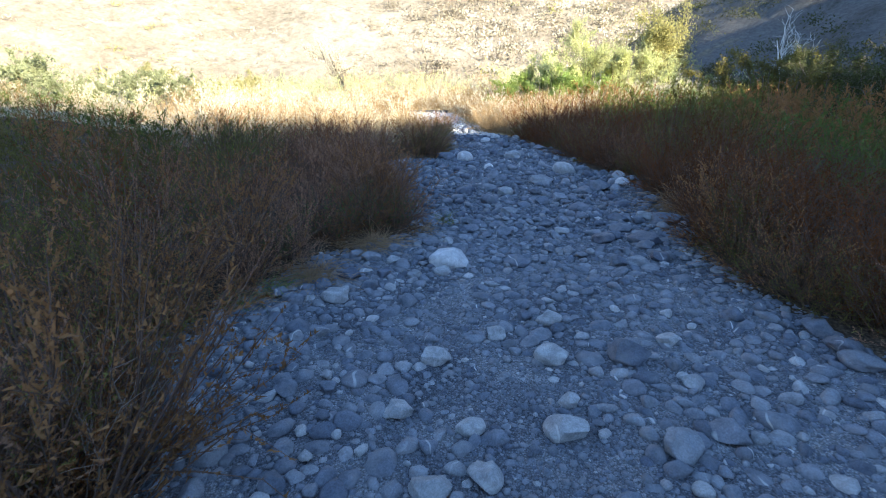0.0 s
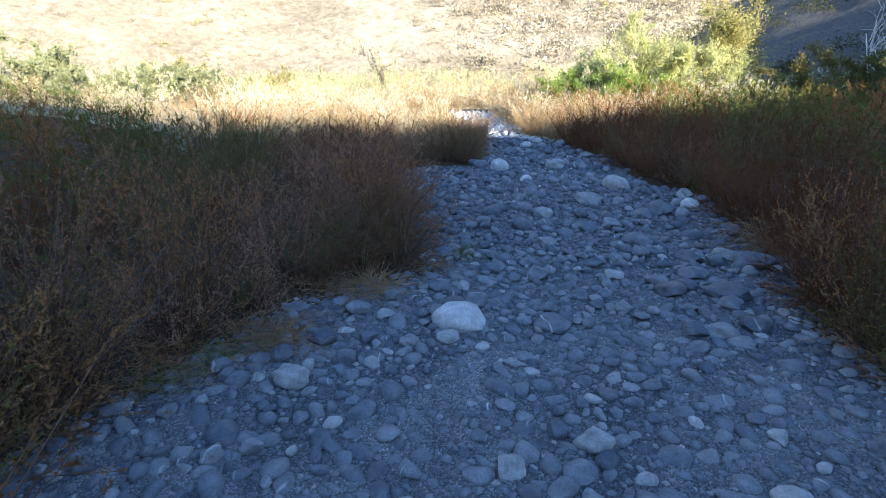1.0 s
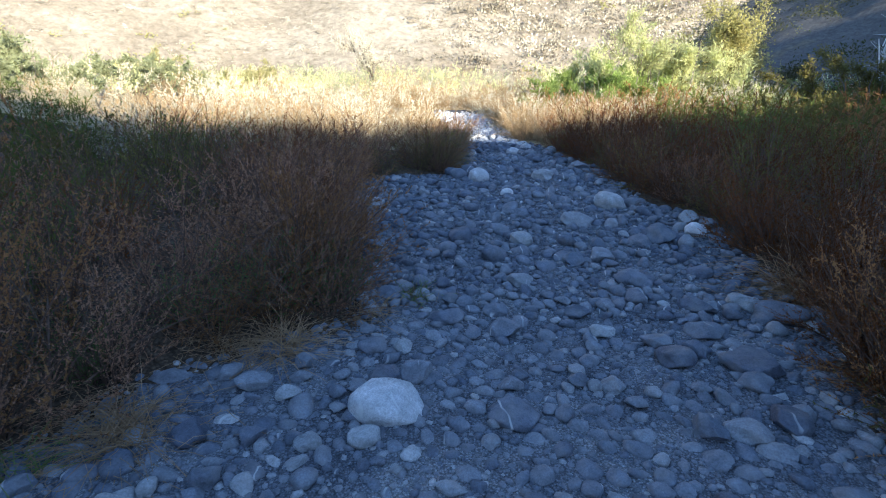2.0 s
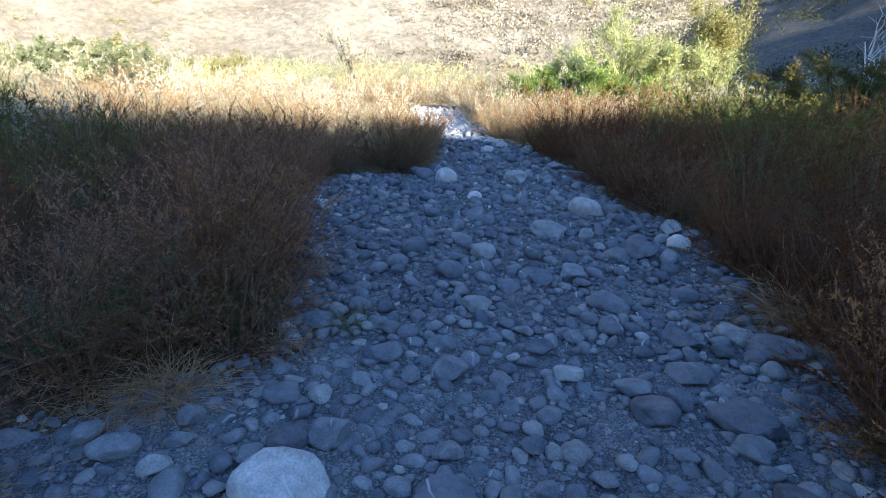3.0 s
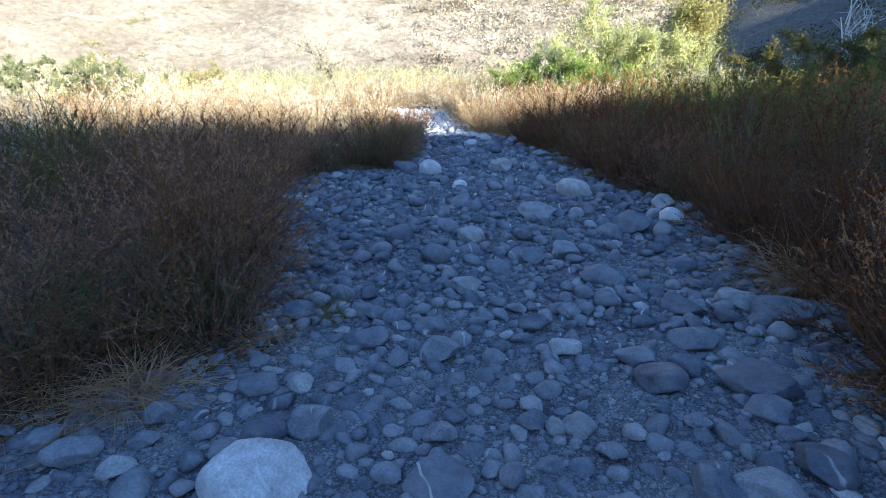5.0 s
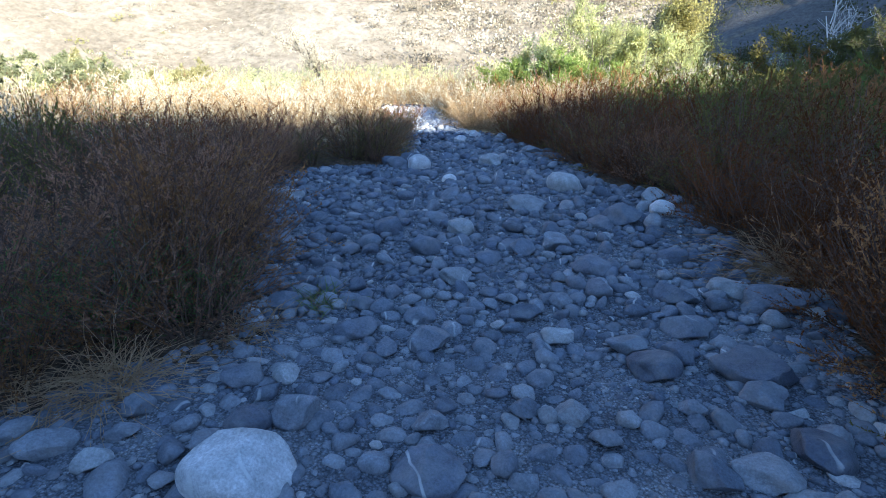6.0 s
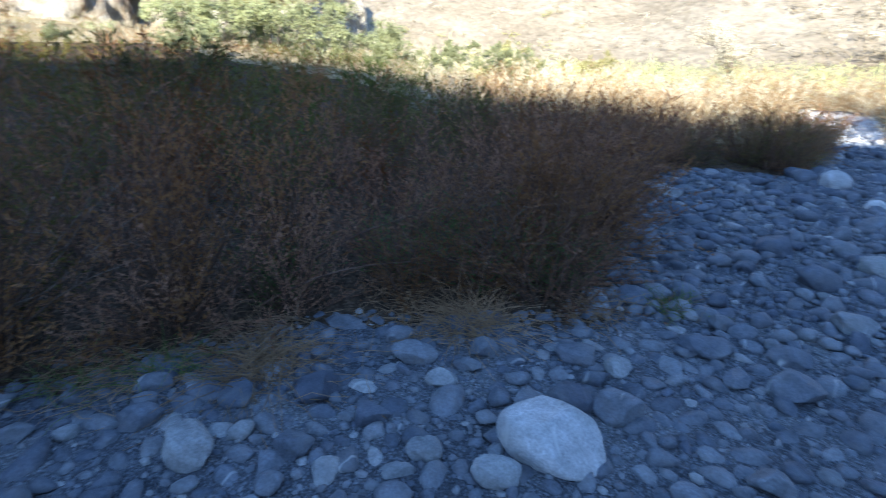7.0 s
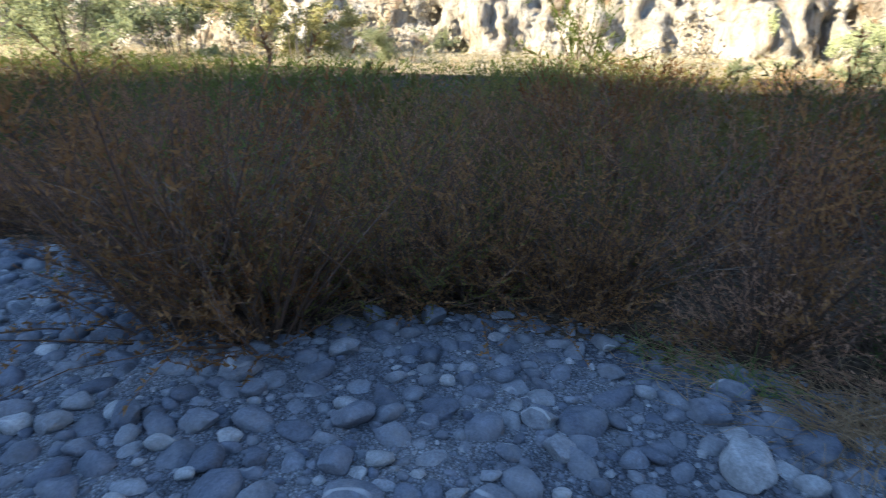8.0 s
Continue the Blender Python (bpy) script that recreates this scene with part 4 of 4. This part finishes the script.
shade = gy_of(cover, 64)
for name, lo, hi, mat, label in (("green_scrub", 0.02, 9, LEAF_GREEN, "low green scrub on the terrace foot"), ("olive_scrub", -0.2, 0.02, LEAF_OLIVE, "low olive-green scrub on the terrace foot"), ("brown_scrub", -9, -0.2, LEAF_BROWN, "low brown scrub on the terrace foot")):
    for tall, shapes in ((False, cover_shapes), (True, fine_shapes)):
        some = [i for i, q in enumerate(shade) if lo <= q < hi and (low[i] > 0.55) == tall]
        thicket(name, [cover[i] for i in some], [low[i] for i in some], shapes, mat, TWIG, label, gen)


# sparse scrub on the sunlit terrace and on the ledges of the cliff
terrace = scatter(1500, -26.5, -13.5, -22, 26, 1.9, lambda x, y: True, gen)
for k, (name, mat, label) in enumerate((("olive_scrub", LEAF_SUNNY, "olive-green scrub on the terrace"), ("gold_scrub", LEAF_SUN_GOLD, "golden dry scrub on the terrace"))):
    thicket(name, terrace[k::2], gen.uniform(0.2, 0.6, len(terrace[k::2])), far_shapes, mat, TWIG, label, gen)
sward = scatter(6000, -25.5, -14.6, -16, 25, 0.85, lambda x, y: True, gen)
thicket("dry_grass", sward, gen.uniform(0.25, 0.42, len(sward)), cover_shapes, LEAF_STRAW, TWIG_STRAW, "dry straw grass covering the terrace", gen)
cs, cv = gen.uniform(-40, 26, 500), gen.uniform(0.3, 9, 500)
base = np.stack([-26.0 - 0.62 * cv + gen.normal(size=500) * 0.5, cs, 2.2 + cv], 1)
base = (base[:, None, :] + gen.normal(size=(500, 30, 3)) * (0.3, 0.45, 0.4)).reshape(-1, 3)
v, f = blades(base, gen.normal(size=base.shape), np.full(len(base), 0.28), np.full(len(base), 0.13), gen, 0.0, True)
tagged(new("cliff_scrub", mesh_of("cliff_scrub", v, f, [LEAF_SAGE])), "grey-brown scrub clinging to the cliff", "scrub", kind="stuff")


ex, ey = gen.uniform(16, 60, 6000), gen.uniform(10, 75, 6000)
ok = (east_height(ex, ey) > 0.3) & (fbm(ex, ey, 0.09, 75) + 0.4 * fbm(ex, ey, 0.4, 76) > gen.uniform(-0.3, 0.45, 6000))
ex, ey = ex[ok], ey[ok]
size = gen.uniform(0.25, 1.1, len(ex))
off = gen.normal(size=(len(ex), 38, 3)) * (0.45, 0.45, 0.32) + (0, 0, 0.3)
base = (np.stack([ex, ey, np.maximum(east_height(ex, ey), ground_z(ex, ey))], 1)[:, None, :] + off * size[:, None, None]).reshape(-1, 3)
v, f = blades(base, gen.normal(size=base.shape) + (0, 0, 0.5), np.repeat(size, 38) * 0.2, np.repeat(size, 38) * 0.1, gen, 0.0, True)
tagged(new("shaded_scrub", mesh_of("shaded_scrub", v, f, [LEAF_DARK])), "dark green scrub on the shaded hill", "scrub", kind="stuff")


def tree(name, x, y, height, crown_w, seed, leaf_mat, label, bark=BARK, leaves=11000, trunks=1, low=0.2, leaf=0.0, girth=1.0, limbs_n=22, soft=0.035, fine_leaf=False, twigs=420):
    """A trunk with limbs and a loose crown of many small leaves."""
    gen = np.random.default_rng(seed)
    leaf = leaf or min(max(0.02 * height, 0.045), 0.08)
    main = sticks(gen, trunks, height * 0.8, 0.12 if trunks == 1 else 0.35, 7, 0.1 * trunks)
    limbs = twigs_of(gen, main, limbs_n, height * 0.34, 5, 0.35, low)
    limbs[..., :2] = limbs[..., :2] * (crown_w / (height * 0.62))
    fine = twigs_of(gen, limbs, twigs, height * 0.15, 3, 0.15, 0.1)
    root = new(name)
    stems = [piece("trunk", mesh_of("trunk", *tubes(main[k:k + 1], 0.028 * height * girth, 0.008 * height * girth, 7), [bark], True), root) for k in range(trunks)]
    for k in range(limbs_n):
        piece("limb", mesh_of("limb", *tubes(limbs[k:k + 1], 0.010 * height * girth, 0.003 * height * girth, 4), [bark]), stems[k % trunks])
    tagged(piece("twigwork", mesh_of("twigwork", *tubes(fine, 0.0022 * height, 0.0008 * height, 3), [bark]), root), kind="stuff")
    if leaf_mat is not None:
        p, d = on_lines(gen, fine, leaves, 0.0)
        p = p + gen.normal(size=p.shape) * soft * height * gen.uniform(0.2, 1.2, (leaves, 1))
        p[:, 2] = np.abs(p[:, 2])
        way = d * 1.1 + gen.normal(size=p.shape) * 0.4 + (0, 0, 0.6) if fine_leaf else d * 0.5 + gen.normal(size=p.shape) * 0.7 + (0, 0, 0.35)
        v, f = blades(p, way, leaf * gen.uniform(0.6, 1.5, leaves), (0.3 if fine_leaf else 0.45) * leaf * gen.uniform(0.7, 1.3, leaves), gen, 0.1, True)
        piece("crown", mesh_of("crown", v, f, [leaf_mat]), root)
    root.matrix_basis = on_ground(x, y, gen.uniform(0, 360), 0, 0.08)
    return tagged(root, label, "tree")


tree("tree", 10.7, 30.8, 5.2, 3.9, 53, LEAF_YELLOW, "yellow-green cottonwood tree in the sun", leaf=0.10, leaves=20000, girth=0.5, limbs_n=40, low=0.05)
WILLOW = "pale yellow-green willow tree in the sun"
for k, (x, y, h, w) in enumerate(((9.7, 29.0, 1.5, 2.6), (8.6, 28.9, 2.7, 2.8), (7.5, 28.7, 3.6, 3.2), (6.4, 28.4, 3.4, 3.0), (5.3, 28.2, 2.7, 2.6))):
    tree("tree", x, y, h, w, 2 + k, LEAF_LIME, WILLOW, trunks=12, low=0.0, girth=0.3, leaves=19000, leaf=0.11, fine_leaf=True)
for k, (x, y, h, w) in enumerate(((6.0, 27.2, 2.4, 2.2), (5.0, 27.2, 2.3, 2.2), (4.1, 27.0, 1.9, 1.9), (3.3, 26.8, 1.5, 1.5))):
    tree("tree", x, y, h, w, 17 + k, LEAF_SPRING, "fresh green leafy willow beside the bed", trunks=12, low=0.0, girth=0.3, leaves=13000, leaf=0.10, fine_leaf=True)
tree("tree", 13.2, 30.2, 2.1, 3.4, 18, LEAF_DARK, "dark green shady willow along the east bank", trunks=7, low=0.0, girth=0.45)
tree("tree", -9.2, 47.0, 4.0, 3.8, 6, LEAF_STRAW, "pale dry tree with a dark trunk on the flood plain", trunks=3, leaves=5000, leaf=0.09, low=0.3)
tree("tree", -22.0, 19.0, 5.8, 6.2, 7, LEAF_OAK, "olive-green oak tree below the cliff", leaf=0.16, limbs_n=44, low=0.25, soft=0.05, leaves=24000)
tree("tree", -13.6, 28.5, 1.65, 3.6, 8, LEAF_OAK, "low round olive-green tree on the flood plain", trunks=10, low=0.25, girth=0.4, leaves=17000, leaf=0.09, limbs_n=44)
tree("tree", -16.8, 28.0, 1.55, 4.0, 9, LEAF_BRIGHT, "low round pale green tree on the flood plain", trunks=10, low=0.25, girth=0.4, leaves=15000, leaf=0.09, limbs_n=44)
for k, (x, y, h, w) in enumerate(((-18.6, 15.2, 1.9, 3.4), (-17.6, 17.0, 2.2, 3.4), (-16.8, 18.9, 1.7, 3.0), (-15.6, 20.8, 0.95, 2.6))):
    tree("tree", x, y, h, w, 61 + k, LEAF_BRIGHT, "leafy green willow on the flood plain in the sun", trunks=10, low=0.1, girth=0.4, leaves=14000, leaf=0.09, limbs_n=40)
tree("tree", -19.0, -3.8, 2.3, 3.6, 11, LEAF_SUNNY, "olive-green willow bush in the sun", trunks=9, low=0.0, girth=0.3, leaf=0.11, leaves=10000)
for k, (x, y, h, w) in enumerate(((-19.0, -8.8, 4.4, 4.6), (-16.4, -11.0, 4.6, 5.0))):
    tree("tree", x, y, h, w, 31 + k, LEAF_BRIGHT, "leafy pale green willow tree in the sun", trunks=9, low=0.0, girth=0.25, leaf=0.13, leaves=15000, limbs_n=34)
bush = plant("shrub", *shrub_data(39, 1.2, 1.05, 60, 160, 4600, 0.07, 0.016, 0.5, plain=True), TWIG, LEAF_DARK, "dark green rounded bush in the thicket")
bush.matrix_basis = on_ground(-10.0, 9.9)
tree("tree", -18.4, 0.0, 1.3, 1.7, 40, LEAF_BRIGHT, "low green bush below the cliff", trunks=7, low=0.0, girth=0.45)
tree("tree", -14.6, 11.0, 0.7, 1.2, 41, LEAF_BRIGHT, "small green bush on the terrace", trunks=7, low=0.0, girth=0.45)
cane = plant("cane_clump", *shrub_data(44, 2.7, 0.45, 26, 90, 3000, 0.12, 0.034, 0.4), TWIG, LEAF_GREEN, "tall thin clump of canes on the terrace")
cane.matrix_basis = on_ground(-17.2, 5.9)
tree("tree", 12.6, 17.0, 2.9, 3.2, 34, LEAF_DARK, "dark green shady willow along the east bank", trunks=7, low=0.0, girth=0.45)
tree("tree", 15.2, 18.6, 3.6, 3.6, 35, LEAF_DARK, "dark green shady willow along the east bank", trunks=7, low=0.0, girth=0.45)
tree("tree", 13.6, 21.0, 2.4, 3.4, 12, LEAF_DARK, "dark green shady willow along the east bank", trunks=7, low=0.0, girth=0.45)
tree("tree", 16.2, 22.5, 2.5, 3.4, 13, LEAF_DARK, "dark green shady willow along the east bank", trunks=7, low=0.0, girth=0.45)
tree("tree", 13.4, 24.8, 2.9, 3.2, 16, LEAF_OLIVE, "olive-green shady willow along the east bank", trunks=9, low=0.0, girth=0.45, leaves=15000, leaf=0.09)
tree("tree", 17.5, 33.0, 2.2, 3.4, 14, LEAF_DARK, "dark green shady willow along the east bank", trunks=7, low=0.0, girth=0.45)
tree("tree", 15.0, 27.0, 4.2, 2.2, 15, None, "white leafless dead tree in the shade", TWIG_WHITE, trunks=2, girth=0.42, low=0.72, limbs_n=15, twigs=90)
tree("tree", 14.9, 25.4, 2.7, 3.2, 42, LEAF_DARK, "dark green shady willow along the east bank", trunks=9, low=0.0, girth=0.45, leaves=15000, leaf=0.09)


# grass tufts at the edge of the bed
def tuft(x, y, height, spread, n, seed, mat, label, flat=0.35):
    gen = np.random.default_rng(seed)
    az, tilt = gen.uniform(0, 6.283, n), spread * np.sqrt(gen.uniform(0, 1, n))
    ln = height * gen.uniform(0.5, 1.2, n)
    s = np.linspace(0, 1, 5)[None, :]
    out = np.sin(tilt)[:, None] * s * ln[:, None] * (1 + 0.4 * s)
    up = np.cos(tilt)[:, None] * s * ln[:, None] - flat * ln[:, None] * s ** 2.2 * np.sin(tilt)[:, None] * 1.6
    foot = gen.normal(size=(n, 2)) * 0.10
    az = az + gen.normal(size=n) * 0.4
    bend = np.cumsum(gen.normal(size=(n, 5, 3)) * 0.035 * height * s[..., None], 1)
    p = np.stack([foot[:, :1] + out * np.cos(az)[:, None], foot[:, 1:] + out * np.sin(az)[:, None], np.maximum(up, 0.01)], 2) + bend
    p[..., 2] = np.maximum(p[..., 2], 0.008)
    root = new("grass_tuft")
    piece("blade_clump", mesh_of("blade_clump", *tubes(p[: n // 2], 0.004, 0.0013), [mat]), root)
    p[n // 2:, :, 2] *= 0.6
    piece("thatch", mesh_of("thatch", *tubes(p[n // 2:], 0.0032, 0.001), [STRAW]), root, "dead straw thatch")
    root.matrix_basis = on_ground(x, y, 0, 0, 0.02)
    return tagged(root, label, "grass", "grass tufts along the banks")


DRY = "tuft of dry straw-coloured grass at the bank"
tuft(-1.02, 7.68, 0.45, 1.25, 280, 1, STRAW, DRY)
tuft(-1.55, 6.4, 0.55, 1.35, 230, 2, STRAW, "flattened tuft of dry straw-coloured grass", 0.5)
tuft(-1.95, 6.05, 0.3, 1.0, 120, 3, GRASS_GREEN, "tuft of yellow-green grass at the bank")
tuft(-2.2, 5.7, 0.28, 1.0, 110, 4, GRASS_GREEN, "tuft of yellow-green grass at the bank")
tuft(3.8, 9.5, 0.95, 1.25, 300, 5, STRAW, "tall drooping tuft of dry straw grass", 0.75)
tuft(3.85, 9.1, 0.8, 1.25, 240, 6, STRAW, DRY, 0.75)
tuft(2.85, 18.3, 0.75, 0.5, 160, 7, STRAW, "tall clump of dry straw reeds")
tuft(-0.08, 8.75, 0.26, 0.9, 110, 8, GRASS_GREEN, "small fresh green plant among the stones")
tuft(-0.45, 8.35, 0.30, 1.0, 120, 9, STRAW, DRY)
tuft(-2.7, 2.3, 0.35, 1.0, 150, 10, GRASS_GREEN, "tuft of yellow-green grass at the bank")


def straw_litter(x, y, reach, n, seed):
    """Dry stalks lying about on the ground, too many to count."""
    gen = np.random.default_rng(seed)
    cx, cy = x + gen.normal(size=n) * reach, y + gen.normal(size=n) * reach * 0.6
    az, ln = gen.uniform(0, 6.283, n), gen.uniform(0.08, 0.34, n)
    k = np.linspace(-0.5, 0.5, 4)[None, :]
    lx = cx[:, None] + np.cos(az)[:, None] * k * ln[:, None]
    ly = cy[:, None] + np.sin(az)[:, None] * k * ln[:, None]
    lz = ground_z(lx, ly) + gen.uniform(0.015, 0.09, n)[:, None] + gen.normal(size=(n, 4)) * 0.012
    tagged(new("straw_litter", mesh_of("straw_litter", *tubes(np.stack([lx, ly, lz], 2), 0.003, 0.0012), [STRAW])), "dry straw stalks lying on the bank", "litter", kind="stuff")


straw_litter(-1.35, 7.5, 0.28, 200, 91)
straw_litter(-1.75, 6.55, 0.30, 240, 92)
straw_litter(-2.2, 5.8, 0.25, 120, 93)
straw_litter(3.8, 9.3, 0.30, 160, 94)


def bare_shrub(x, y, height, n, seed, label, mat=TWIG_GREY, spread=0.7):
    gen = np.random.default_rng(seed)
    main = sticks(gen, n, height, spread, 6, 0.08)
    fine = twigs_of(gen, main, n * 7, height * 0.22)
    a, fa = tubes(main, 0.006 * height, 0.002)
    b, fb = tubes(fine, 0.003, 0.001)
    root = plant("bare_shrub", (np.concatenate([a, b]), np.concatenate([fa, fb + len(a)])), None, mat, None, label)
    root.matrix_basis = on_ground(x, y)
    return root


bare_shrub(-2.0, 2.75, 1.1, 12, 21, "leafless pale twiggy shrub beside the stones", TWIG_PALE)
bare_shrub(-2.15, 3.15, 1.05, 10, 22, "leafless pale twiggy shrub beside the stones", TWIG_PALE)
bare_shrub(-2.8, 5.3, 1.1, 20, 23, "leafless grey fan of stems beside the stones", spread=1.0)
bare_shrub(-2.4, 6.9, 0.95, 12, 24, "leafless grey twiggy shrub beside the stones", spread=1.0)
bare_shrub(-1.5, 8.0, 0.8, 10, 25, "leafless grey twiggy shrub beside the stones", spread=0.9)
bare_shrub(4.6, 9.4, 0.9, 10, 26, "leafless grey twiggy shrub beside the stones", spread=0.8)


def fallen_branch(points, r, seed):
    """A thin dead branch that arches out of the thicket, with a few side twigs."""
    gen = np.random.default_rng(seed)
    p = np.array(points, float)
    s = np.linspace(0, 1, 9)
    line = np.stack([np.interp(s, np.linspace(0, 1, len(p)), p[:, k]) for k in range(3)], 1)
    line[1:-1] = (line[:-2] + 2 * line[1:-1] + line[2:]) / 4
    line[:, 2] += ground_z(line[:, 0], line[:, 1])
    root = new("fallen_branch")
    piece("limb", mesh_of("limb", *tubes(line[None], r, r * 0.35, 5), [TWIG], True), root)
    side = twigs_of(gen, line[None], 7, 0.22)
    for k in range(7):
        piece("twig", mesh_of("twig", *tubes(side[k:k + 1], r * 0.4, r * 0.12), [TWIG]), root)
    return tagged(root, "thin grey dead branch arching from the thicket", "branch")


fallen_branch([(-2.0, 6.7, 0.16), (-1.85, 7.0, 0.30), (-1.65, 7.3, 0.36), (-1.45, 7.55, 0.36)], 0.009, 1)
fallen_branch([(-2.1, 6.5, 0.05), (-2.2, 6.7, 0.35), (-2.35, 6.95, 0.62)], 0.012, 2)
fallen_branch([(3.15, 6.3, 0.05), (3.4, 6.15, 0.12), (3.8, 5.95, 0.10)], 0.012, 3)
fallen_branch([(-2.3, 7.0, 0.02), (-2.05, 7.1, 0.30), (-1.75, 7.4, 0.55), (-1.5, 7.9, 0.62)], 0.010, 4)

# the cobbles nearest to the walk, each its own stone in the bed
gen = np.random.default_rng(78)
for (x, y, r) in near:
    a, b, e = stone_frame(gen)
    ob = piece("cobble", COBBLE_MESH[gen.integers(14)], ground)
    ob.matrix_basis = Matrix.LocRotScale((x, y, float(ground_z(x, y)) + r * b * gen.uniform(-0.45, 0.12)), e, (r * a, r / a, r * b))
